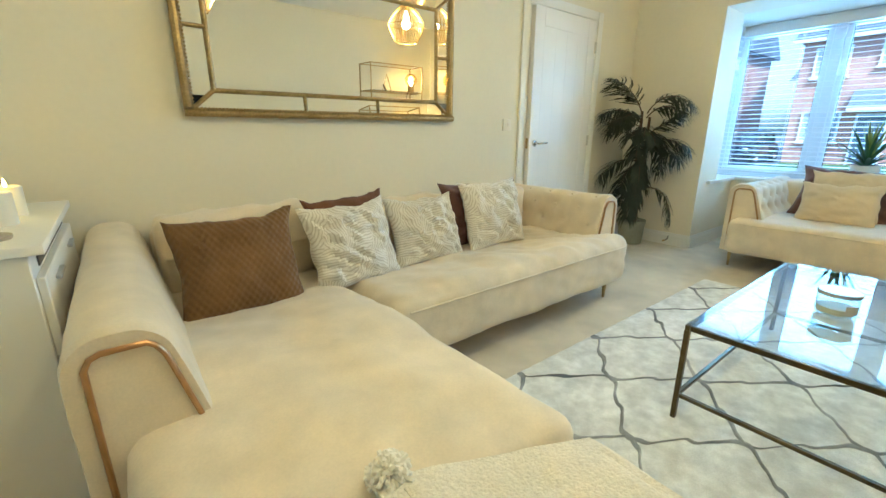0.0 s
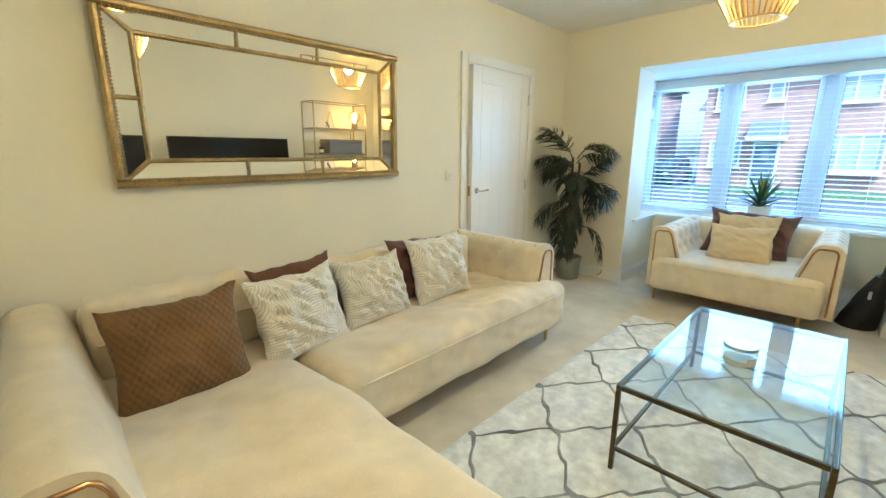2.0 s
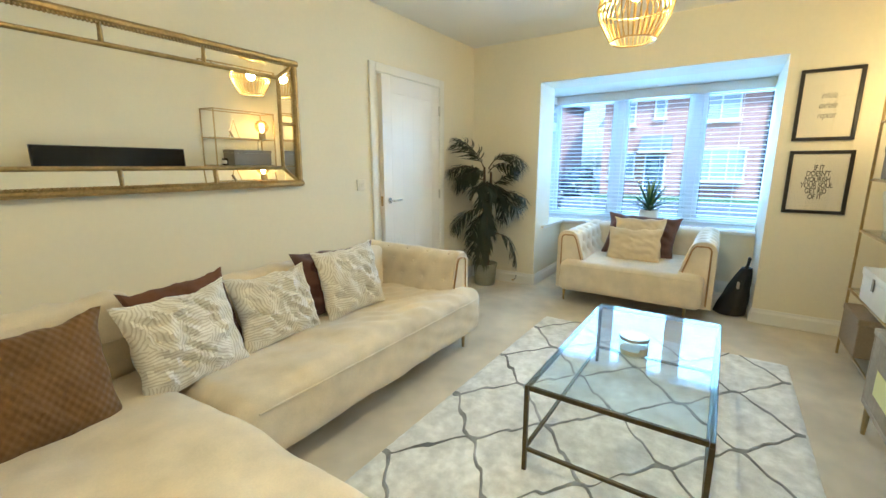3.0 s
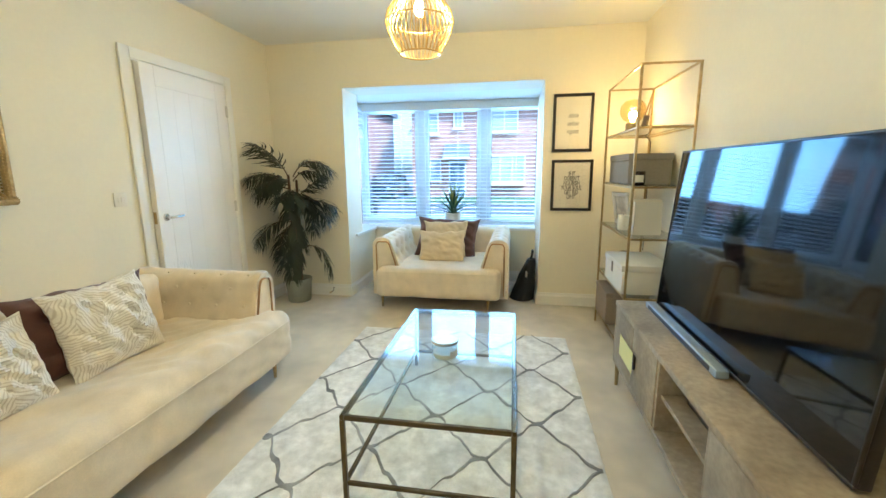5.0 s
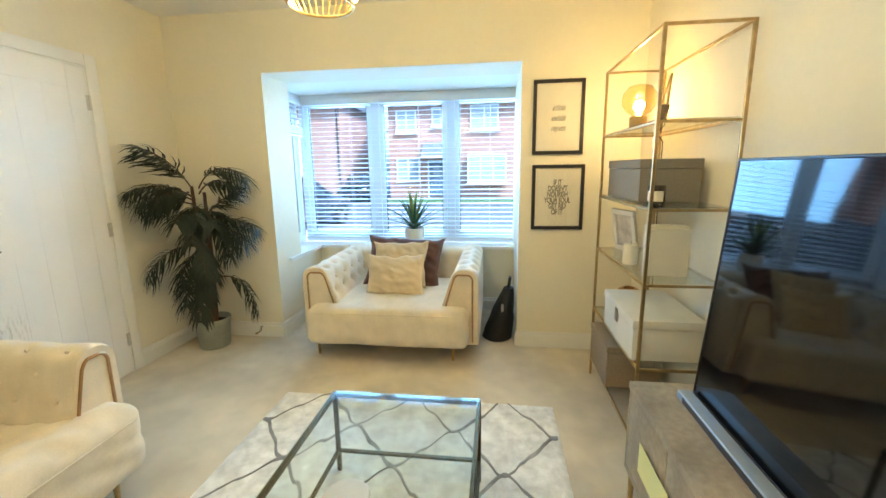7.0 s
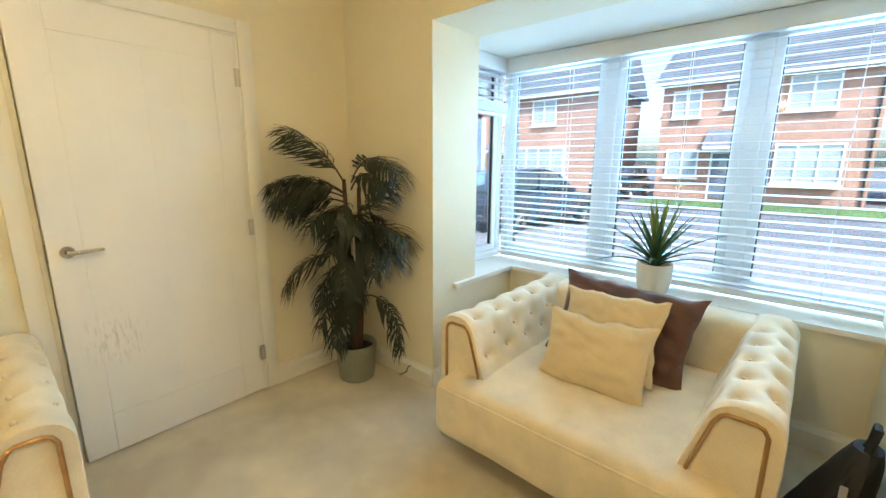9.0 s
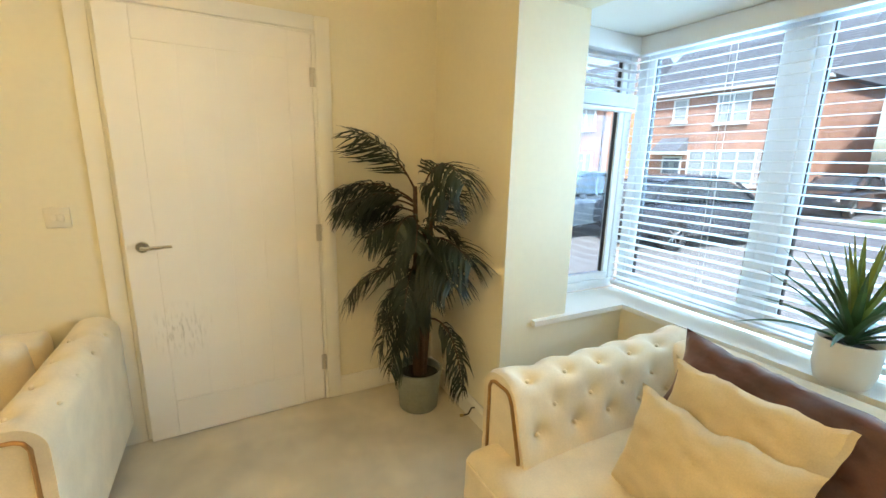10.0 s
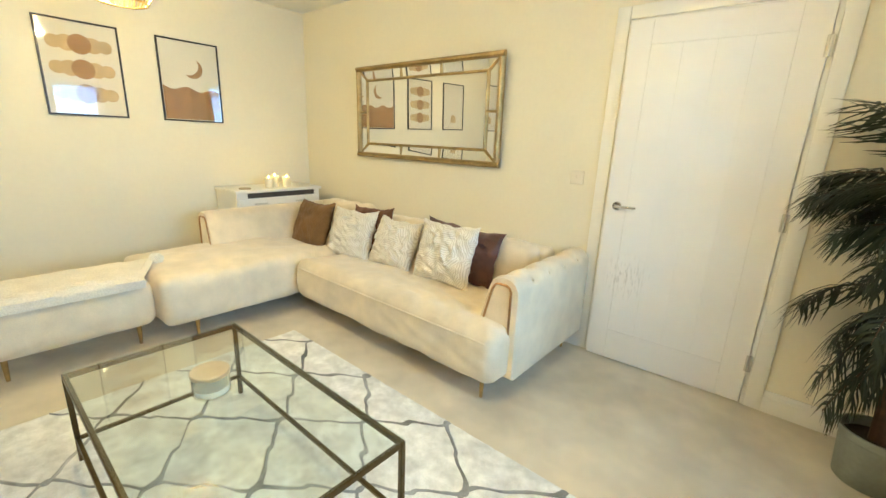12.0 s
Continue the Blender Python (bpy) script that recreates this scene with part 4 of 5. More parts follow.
def words(lines, parent, material, size, gap, y, slant=0.0, wide=1.0, weight=0.0, top=0.0, narrow=1.0):
    for i, text in enumerate(lines):
        c = bpy.data.curves.new("lettering", "FONT")
        c.body, c.size, c.align_x, c.shear, c.offset = text, size, "CENTER", slant, weight
        c.space_character = wide
        c.materials.append(material)
        o = bpy.data.objects.new("lettering", c)
        scene.collection.objects.link(o)
        dg = bpy.context.evaluated_depsgraph_get()
        me = bpy.data.meshes.new_from_object(o.evaluated_get(dg))
        bpy.data.objects.remove(o)
        t = new("lettering", me)
        t.parent = parent
        t.matrix_basis = pose(0, y, top - i * gap, 90, 0, 0) @ Matrix.Diagonal((narrow, 1, 1, 1))


f1 = print_frame("framed_print", pose(X1 - 0.001, 0.018, 1.697, 0, 0, -90), 0.345, 0.498, 0.024, BLACK, "black framed print with script lettering on cream paper")
words(("inhale", "exhale", "repeat"), f1, INK, 0.062, 0.068, -0.0095, 0.4, 0.9, -0.0004, 0.045, 0.68)
f2 = print_frame("framed_print", pose(X1 - 0.001, 0.004, 1.147, 0, 0, -90), 0.362, 0.46, 0.024, BLACK, "black framed print with bold capitals on cream paper")
words(("IF IT", "DOESN'T", "NOURISH", "YOUR SOUL", "GET RID", "OF IT"), f2, INK, 0.054, 0.042, -0.0095, 0, 0.95, 0.0010, 0.088, 0.64)

TERRA = mat("terracotta_print", (0.36, 0.20, 0.09), 0.8, stains=((10, 0.15),))
SAND = mat("sand_print", (0.55, 0.40, 0.22), 0.8, stains=((10, 0.15),))


def disc(cx, cz, r, y, a0=0, a1=360):
    return flat([(cx + r * math.cos(radians(a0 + (a1 - a0) * k / 30)), cz + r * math.sin(radians(a0 + (a1 - a0) * k / 30))) for k in range(30 if a1 - a0 >= 360 else 31)], y)


for yc, what in ((1.83, "moon"), (1.11, "phases"), (0.39, "leaf")):
    f = print_frame("framed_print", pose(X0 + 0.001, yc, 1.715, 0, 0, 90), 0.475, 0.655, 0.012, BLACK,
                    {"moon": "thin dark framed print of a crescent moon over sand", "phases": "thin dark framed print of rows of moon phases", "leaf": "thin dark framed print of a pale arch"}[what])
    if what == "moon":
        part("sand_print", flat([(-0.22, -0.31)] + [(0.22, -0.31)] + [(0.22 - 0.44 * k / 24, -0.07 + 0.016 * math.sin(k * 0.55) + 0.02 * k / 24) for k in range(25)], -0.0105), TERRA, f)
        cres = [(0.10 * math.cos(radians(a)), 0.10 * math.sin(radians(a))) for a in range(-130, 60, 10)] + [(-0.045 + 0.105 * math.cos(radians(a)), 0.035 + 0.105 * math.sin(radians(a))) for a in range(38, -112, -10)]
        part("moon_print", flat([(x * 0.8 + 0.02, z * 0.8 + 0.11) for x, z in cres], -0.0105), TERRA, f)
    elif what == "phases":
        for r, zc in enumerate((0.17, 0.0, -0.17)):
            for q, xc in enumerate((-0.145, -0.075, 0.0, 0.075, 0.145)):
                rad = (0.045, 0.055, 0.068, 0.055, 0.045)[q]
                part("moon_print", disc(xc, zc, rad, -0.0105 - 0.0004 * (2 - abs(q - 2))), (SAND, SAND, TERRA, SAND, SAND)[q], f)
    else:
        part("arch_print", flat([(-0.06, -0.22), (0.06, -0.22)] + [(0.06 * math.cos(radians(a)), -0.16 + 0.05 * math.sin(radians(a))) for a in range(0, 181, 15)], -0.0105), SAND, f)

# ---- television wall ----
side = thing("sideboard", label="low greyed mango wood media sideboard on brass legs", category="sideboard")
SX0, SX1, SY0, SY1, SB, ST = 2.93, 4.875, -0.525, -0.10, 0.145, 0.525
part("top", box(SX0 - 0.004, SX1 + 0.004, SY0, SY1 + 0.004, ST - 0.03, ST, 0.004, 2), OAK, side)
part("base", box(SX0, SX1, SY0, SY1, SB, SB + 0.025, 0.003, 1), OAK, side)
part("back_panel", box(SX0, SX1, SY0, SY0 + 0.012, SB + 0.025, ST - 0.03), DARKWOOD, side, smooth=False)
for x in (SX0, SX1 - 0.022):
    part("side_panel", box(x, x + 0.022, SY0 + 0.012, SY1, SB + 0.025, ST - 0.03, 0.002, 1), OAK, side)
for x in (3.655, 4.125):
    part("divider", box(x, x + 0.02, SY0 + 0.012, SY1 - 0.004, SB + 0.025, ST - 0.03, 0.002, 1), OAK, side)
part("shelf", box(3.675, 4.125, SY0 + 0.012, SY1 - 0.02, 0.325, 0.343, 0.002, 1), OAK, side)
for x0, x1 in ((4.148, 4.498), (4.502, 4.85), (2.955, 3.30), (3.304, 3.652)):
    d = part("door", box(x0, x1, SY1 - 0.02, SY1 + 0.001, SB + 0.028, ST - 0.033, 0.003, 2), OAK, side)
    kx = x1 - 0.05 if x0 in (4.148, 2.955) else x0 + 0.05
    part("pull", box(kx - 0.022, kx + 0.022, SY1 + 0.001, SY1 + 0.013, 0.30, 0.37, 0.004, 2), BLACK, d, "dark metal pull")
for x in (SX0 + 0.04, SX1 - 0.04):
    for y in (SY0 + 0.05, SY1 - 0.02):
        part("leg", tube([(x, y, SB + 0.002), (x, y, 0.0)], [0.014, 0.009], 10), BRASS, side)
note = tagged(part("sticky_note", box(4.44, 4.69, SY1 + 0.0140, SY1 + 0.0146, 0.27, 0.385), YELLOW, smooth=False), "pale yellow paper note stuck on the sideboard door", "note")
bpy.data.objects["sticky_note"].matrix_basis = pose(0, 0, 0)
part_set = tagged(part("set_top_box", box(3.70, 4.06, -0.46, -0.20, 0.344, 0.39, 0.004, 2), BLACK), "flat black box on the sideboard's shelf", "media box")

tv = thing("television", 4.05, -0.265, ST, label="large black flat television with a glossy screen, tilted back", category="television")
tv.matrix_world = pose(4.075, -0.284, ST + 0.014, 4.2, 0, 0)
TH = 0.845
part("body", box(-0.70, 0.70, -0.045, -0.012, 0.0, TH, 0.006, 2), BLACK, tv)
part("bezel", box(-0.70, 0.70, -0.012, 0.0, 0.0, 0.012, 0.002, 1, box(-0.70, 0.70, -0.012, 0.0, TH - 0.009, TH, 0.002, 1, box(-0.70, -0.692, -0.012, 0.0, 0.012, TH - 0.009, 0.002, 1, box(0.692, 0.70, -0.012, 0.0, 0.012, TH - 0.009, 0.002, 1)))), BLACK, tv)
part("screen", box(-0.692, 0.692, -0.012, -0.003, 0.012, TH - 0.009), SCREEN, tv, "glossy dark screen", smooth=False)
part("stand", box(-0.25, 0.25, -0.12, -0.015, -0.013, -0.004, 0.003, 1, box(-0.05, 0.05, -0.055, -0.04, -0.008, 0.08, 0.003, 1)), BLACK, tv)
bar_ = thing("soundbar", label="slim grey soundbar in front of the television", category="soundbar")
part("body", box(3.93, 4.77, -0.276, -0.228, ST + 0.001, ST + 0.034, 0.006, 3), mat("silver_soundbar", (0.34, 0.41, 0.50), 0.35, 0.2, stains=((20, 0.05),)), bar_)
part("grille", box(3.98, 4.72, -0.228, -0.2265, ST + 0.008, ST + 0.028), BLACK, bar_, smooth=False)

rack = thing("display_shelf", label="tall open shelf of brass rods with glass and metal shelves", category="shelving")
KX0, KX1, KY0, KY1, KZ = 5.10, 5.95, -0.52, -0.20, 1.90
for x in (KX0, KX1):
    for y in (KY0, KY1):
        part("post", box(x - 0.007, x + 0.007, y - 0.007, y + 0.007, 0, KZ, 0.0015, 1), BRASS, rack)
LEVELS = (1.54, 1.185, 0.86, 0.47)
for z in (KZ, *LEVELS, 0.12):
    for y in (KY0, KY1):
        part("rail", box(KX0 + 0.007, KX1 - 0.007, y - 0.006, y + 0.006, z - 0.012, z, 0.0015, 1), BRASS, rack)
    for x in (KX0, KX1):
        part("rail", box(x - 0.006, x + 0.006, KY0 + 0.007, KY1 - 0.007, z - 0.012, z, 0.0015, 1), BRASS, rack)
for z in LEVELS:
    gl = part("shelf", box(KX0 + 0.008, KX1 - 0.008, KY0 + 0.008, KY1 - 0.008, z + 0.0005, z + 0.0065), TABLEGLASS, rack, "clear glass shelf", smooth=False)
    gl.visible_shadow = False
S1, S2, S3, S4 = (z + 0.007 for z in LEVELS)

lampt = thing("table_lamp", 5.86, -0.36, S1, label="small table lamp with an amber glass globe, lit", category="table lamp")
part("base", lathe([(0, 0), (0.045, 0), (0.047, 0.004), (0.047, 0.085), (0.04, 0.092), (0, 0.092)], sides=24), BRASS, lampt)
part("globe", lathe([(0.03, 0.094), (0.062, 0.11), (0.088, 0.145), (0.095, 0.18), (0.088, 0.215), (0.062, 0.25), (0.0, 0.268)], sides=28), glass("amber_glass", (0.93, 0.80, 0.55), 0.0, True, 1.4), lampt).visible_shadow = False
part("bulb", lathe([(0, 0.10), (0.014, 0.10), (0.014, 0.115), (0.028, 0.135), (0.03, 0.152), (0.02, 0.172), (0, 0.178)], sides=16), glow("lit_amber_bulb", (1.0, 0.72, 0.30), 45), lampt, "lit amber bulb")
part("flex", tube([(0, -0.047, 0.01), (0.0, -0.09, 0.006), (0.02, -0.15, -0.05), (0.02, -0.152, -0.4), (0.0, -0.152, -0.9)], 0.003, 6), BLACK, lampt)

easel = thing("table_easel", 5.42, -0.34, S1, label="small brass easel with a narrow wooden block", category="ornament")
part("prop", tube([(-0.07, 0.02, 0.004), (0.03, -0.03, 0.235)], 0.0045, 8), BRASS, easel)
part("prop", tube([(0.07, 0.02, 0.004), (0.03, -0.03, 0.235)], 0.0045, 8), BRASS, easel)
bm = box(-0.008, 0.008, -0.018, 0.018, 0, 0.085, 0.003, 1)
bmesh.ops.transform(bm, verts=bm.verts[:], matrix=pose(-0.02, 0.02, 0.012, 0, -28, 0))
part("block", bm, BOXTAN, easel)

gbox = thing("storage_box", label="grey card storage box on the glass shelf", category="box", group="boxes on the shelf")
part("body", box(5.35, 5.90, -0.50, -0.23, S2, S2 + 0.155, 0.003, 1), BOXGREY, gbox)
part("lid", box(5.346, 5.904, -0.504, -0.226, S2 + 0.156, S2 + 0.20, 0.003, 1), BOXGREY, gbox)
can = thing("jar_candle", 5.24, -0.27, S2, label="dark jar candle with a white label", category="candle")
part("jar", lathe([(0, 0), (0.034, 0), (0.036, 0.004), (0.036, 0.082), (0.033, 0.084), (0, 0.084)], sides=24), mat("dark_brown_glass", (0.03, 0.012, 0.008), 0.1, coat=0.3), can)
bm = bmesh.new()
for k in range(12):
    v = [bm.verts.new((0.0366 * math.cos(a), 0.0366 * math.sin(a), z)) for a, z in ((1.4 + k * 0.19, 0.015), (1.59 + k * 0.19, 0.015), (1.59 + k * 0.19, 0.06), (1.4 + k * 0.19, 0.06))]
    bm.faces.new(v)
part("sticker", bm, PAPER, can)

pf = thing("photo_frame", 5.80, -0.34, S3 + 0.002, 68, label="white photo frame standing on the shelf", category="picture frame")
pf.matrix_world = pose(5.80, -0.34, S3 + 0.002, -10, 0, 20)
for b in ((-0.10, 0.10, 0, 0.02, 0, 0.03), (-0.10, 0.10, 0, 0.02, 0.22, 0.25), (-0.10, -0.07, 0, 0.02, 0.03, 0.22), (0.07, 0.10, 0, 0.02, 0.03, 0.22)):
    part("frame_bar", box(*b, 0.003, 1), BOXWHITE, pf)
part("photo", box(-0.07, 0.07, 0.004, 0.008, 0.03, 0.22), mat("pale_photo", (0.55, 0.50, 0.45), 0.5, stains=((12, 0.3),)), pf, smooth=False)
for i, (x, h, m) in enumerate(((5.28, 0.23, BOXWHITE), (5.25, 0.225, PAPER), (5.225, 0.215, BOXWHITE))):
    bk = thing("book", label="pale hardback book standing upright on the shelf", category="book", group="books on the shelf")
    part("cover", box(x - 0.011, x + 0.011, -0.42, -0.25, S3, S3 + h, 0.002, 1), m, bk)
    part("pages", box(x - 0.008, x + 0.008, -0.4215, -0.42, S3 + 0.004, S3 + h - 0.004), PAPER, bk, smooth=False)
pc = thing("pillar_candle", 5.47, -0.25, S3, label="short white pillar candle on the shelf", category="candle")
part("wax", lathe([(0, 0), (0.034, 0), (0.036, 0.004), (0.036, 0.10), (0.03, 0.106), (0, 0.10)], sides=24), WAX, pc)
part("wick", tube([(0, 0, 0.10), (0.001, 0, 0.115)], 0.001, 5), INK, pc)
vase = tagged(part("vase", lathe([(0, 0), (0.05, 0.0), (0.085, 0.03), (0.10, 0.075), (0.09, 0.12), (0.06, 0.155), (0.035, 0.17), (0.03, 0.165), (0.055, 0.15), (0.08, 0.115), (0, 0.05)], 5.80, -0.36, S4, 30), COPPER), "round polished copper vase on the shelf", "vase")
wbox = thing("storage_box", label="white lidded storage box on the lowest glass shelf", category="box", group="boxes on the shelf")
part("body", box(5.16, 5.66, -0.50, -0.19, S4, S4 + 0.15, 0.004, 2), BOXWHITE, wbox)
part("lid", box(5.155, 5.665, -0.505, -0.185, S4 + 0.151, S4 + 0.195, 0.004, 2), BOXWHITE, wbox)
part("tab", box(5.39, 5.43, -0.185, -0.181, S4 + 0.10, S4 + 0.17, 0.001, 1), BOXGREY, wbox)
tbox = thing("storage_box", label="tan card box standing on the carpet under the shelf", category="box", group="boxes on the shelf")
part("body", box(5.55, 5.93, -0.49, -0.19, 0.124, 0.33, 0.004, 1), BOXTAN, tbox)
part("lid", box(5.545, 5.935, -0.495, -0.185, 0.331, 0.37, 0.004, 1), BOXTAN, tbox)

# ---- chest behind the sofa arm ----
chest = thing("chest_of_drawers", label="white painted narrow chest against the wall behind the sofa", category="chest")
CX0, CX1, CY0, CY1, CZ = X0 + 0.02, 1.965, 1.94, 2.77, 0.815
part("carcass", box(CX0, CX1 - 0.02, CY0, CY1, 0.05, CZ - 0.025, 0.003, 1), WHITE, chest)
part("top", box(CX0, CX1 + 0.012, CY0 - 0.012, CY1 + 0.012, CZ - 0.025, CZ, 0.004, 2), WHITE, chest)
part("plinth", box(CX0 + 0.01, CX1 - 0.05, CY0 + 0.02, CY1 - 0.02, 0, 0.05), WHITE, chest, smooth=False)
# the slot is a flat dark strip on the front, nothing is cut in
part("slot", box(CX1 - 0.02, CX1 - 0.0165, CY0 + 0.10, CY1 - 0.06, CZ - 0.075, CZ - 0.03), DARKWOOD, chest, "flat dark strip for the slot under the top", smooth=False)
for k, z in enumerate((0.08, 0.30, 0.52)):
    dr = part("drawer", box(CX1 - 0.02, CX1, CY0 + 0.012, CY1 - 0.012, z, z + 0.21, 0.003, 1), WHITE, chest)
    for yy in (2.15, 2.56):
        part("handle", box(CX1, CX1 + 0.014, yy - 0.06, yy + 0.06, z + 0.165, z + 0.175, 0.002, 1), STEEL, dr)
for k, (x, y, h) in enumerate(((1.86, 2.29, 0.09), (1.80, 2.38, 0.10), (1.86, 2.47, 0.09))):
    c = thing("led_candle", x, y, CZ, label="ivory flameless candle glowing on the chest", category="candle", group="candles on the chest")
    part("wax", lathe([(0, 0), (0.037, 0), (0.038, 0.004), (0.038, h), (0.033, h + 0.004), (0.02, h - 0.006), (0, h - 0.008)], sides=24), WAX, c)
    part("flame", lathe([(0, h - 0.006), (0.004, h), (0.005, h + 0.008), (0.003, h + 0.02), (0, h + 0.028)], sides=8), FLAME, c, "amber flame-shaped light")
tray = tagged(part("coaster", lathe([(0, 0), (0.05, 0), (0.052, 0.004), (0.052, 0.010), (0, 0.010)], 1.86, 2.06, CZ, 24), OAK), "round dark wooden coaster on the chest", "coaster")

# ---- palm in the corner ----
palm = thing("artificial_palm", 6.13, 2.65, 0, label="tall dark green artificial palm in a sage pot", category="plant")
part("pot", lathe([(0, 0), (0.105, 0), (0.110, 0.006), (0.125, 0.20), (0.131, 0.205), (0.131, 0.235), (0.122, 0.235), (0.118, 0.19), (0, 0.19)], sides=36), POTGREY, palm, "sage grey plastic pot")
part("soil", lathe([(0.117, 0.192), (0.06, 0.205), (0, 0.20)], sides=24), SOIL, palm)
rng = random.Random(11)


def frond(base, heading, rise, length, droop, leaflets=26, wide=0.17, seed=0):
    """A feather palm leaf: an arching stalk and two rows of narrow leaflets."""
    stalk, leaves = [], bmesh.new()
    p, d = Vector(base), Vector((math.cos(heading) * math.cos(rise), math.sin(heading) * math.cos(rise), math.sin(rise)))
    n = 30
    for k in range(n + 1):
        stalk.append(p.copy())
        p = p + d * (length / n)
        d = (d + Vector((0, 0, -droop / n))).normalized()
    for k in range(leaflets):
        f = 0.26 + 0.73 * k / (leaflets - 1)
        q = stalk[min(n, int(f * n))]
        t = (stalk[min(n, int(f * n) + 1)] - stalk[max(0, int(f * n) - 1)]).normalized()
        s = t.cross(Vector((0, 0, 1)))
        s = s.normalized() if s.length > 0.05 else Vector((math.sin(heading), -math.cos(heading), 0))
        up = s.cross(t).normalized()
        ll = wide * (0.45 + 0.75 * math.sin(math.pi * min(0.98, (f - 0.10) / 0.95))) * rng.uniform(0.85, 1.1)
        for sd in (-1, 1):
            out = (s * sd * 0.66 + t * 0.42 + up * rng.uniform(-0.60, 0.25) - Vector((0, 0, 0.12))).normalized()
            wv = (out.cross(up)).normalized() * 0.0066
            pts = [q, q + out * ll * 0.4 + up * 0.006, q + out * ll * 0.73 + t * ll * 0.10 - Vector((0, 0, 0.012)), q + out * ll * 0.95 + t * ll * 0.32 - Vector((0, 0, 0.04 * rng.uniform(0.6, 1.4)))]
            ws = (0.5, 1.0, 0.8, 0.1)
            prev = None
            for pt, w in zip(pts, ws):
                row = (leaves.verts.new(pt - wv * w), leaves.verts.new(pt + up * 0.0022 * w), leaves.verts.new(pt + wv * w))
                if prev:
                    leaves.faces.new((prev[0], row[0], row[1], prev[1]))
                    leaves.faces.new((prev[1], row[1], row[2], prev[2]))
                prev = row
    return stalk, leaves


def add_frond(base, heading, rise, length, droop, wide=0.17, leaflets=28):
    s, l = frond(base, radians(heading), radians(rise), length, droop, leaflets, wide)
    f = part("frond", l, PALM, palm)
    part("stalk", tube(s, [0.006 - 0.0045 * k / 30 for k in range(31)], 6), STEM, f)


for dx, dy, h in ((-0.02, 0.01, 1.26), (0.035, -0.02, 1.21), (0.0, -0.04, 1.02), (-0.03, -0.03, 0.80)):
    pts = [(dx * 0.6, dy * 0.6, 0.19), (dx, dy, 0.45), (dx * 1.2 + 0.006, dy * 1.2, 0.7 * h), (dx * 1.35, dy * 1.3, h)]
    part("trunk", tube(pts, [0.021, 0.018, 0.016, 0.011], 9), STEM, palm, "slender brown stem wrapped in fibre")
# heading 180 points along the door wall, 270 along the window wall; then rise, length, droop, foot, leaflet
for heading, rise, length, droop, foot, leaflet, count in (
        # the tall pair of arching leaves at the top
        (150, 66, 0.46, 1.3, 1.22, 0.20, 34), (276, 62, 0.46, 2.5, 1.24, 0.16, 34), (268, 54, 0.40, 2.3, 1.20, 0.13, 28),
        # dense bunch that curls down over the door side
        (152, 40, 0.46, 1.3, 1.17, 0.13, 42), (164, 28, 0.44, 1.1, 1.15, 0.14, 42), (174, 42, 0.40, 1.8, 1.16, 0.14, 38), (142, 24, 0.34, 1.2, 1.12, 0.13, 36), (190, 24, 0.32, 1.2, 1.06, 0.13, 34),
        # upright leaf and bunch over the window side
        (278, 42, 0.38, 0.2, 1.02, 0.12, 28), (282, 24, 0.42, 1.2, 0.98, 0.15, 38), (270, 14, 0.40, 1.4, 0.96, 0.15, 38), (262, 24, 0.40, 3.6, 0.96, 0.11, 32),
        # short leaves that close the crown
        (212, 44, 0.26, 2.6, 1.08, 0.12, 26), (240, 40, 0.26, 2.6, 1.04, 0.12, 26), (198, 12, 0.26, 2.4, 1.00, 0.11, 26),
        # lower leaves on the door side
        (152, 22, 0.46, 1.8, 0.80, 0.14, 30), (166, -4, 0.34, 2.4, 0.78, 0.13, 30), (176, -32, 0.40, 1.6, 0.72, 0.13, 30), (192, -50, 0.40, 1.0, 0.62, 0.11, 26),
        # leaves that hang before the stems
        (214, -28, 0.30, 2.4, 0.88, 0.11, 28), (240, -40, 0.28, 2.2, 0.80, 0.09, 26), (206, -46, 0.30, 1.8, 0.68, 0.10, 26), (330, 40, 0.22, 2.0, 1.02, 0.10, 20)):
    a = radians(heading)
    add_frond((0.02 * math.cos(a), 0.02 * math.sin(a), foot), heading, rise, length, droop, leaflet, count)
add_frond((0.03, -0.05, 0.54), 284, 26, 0.50, 3.6, 0.085, 34)

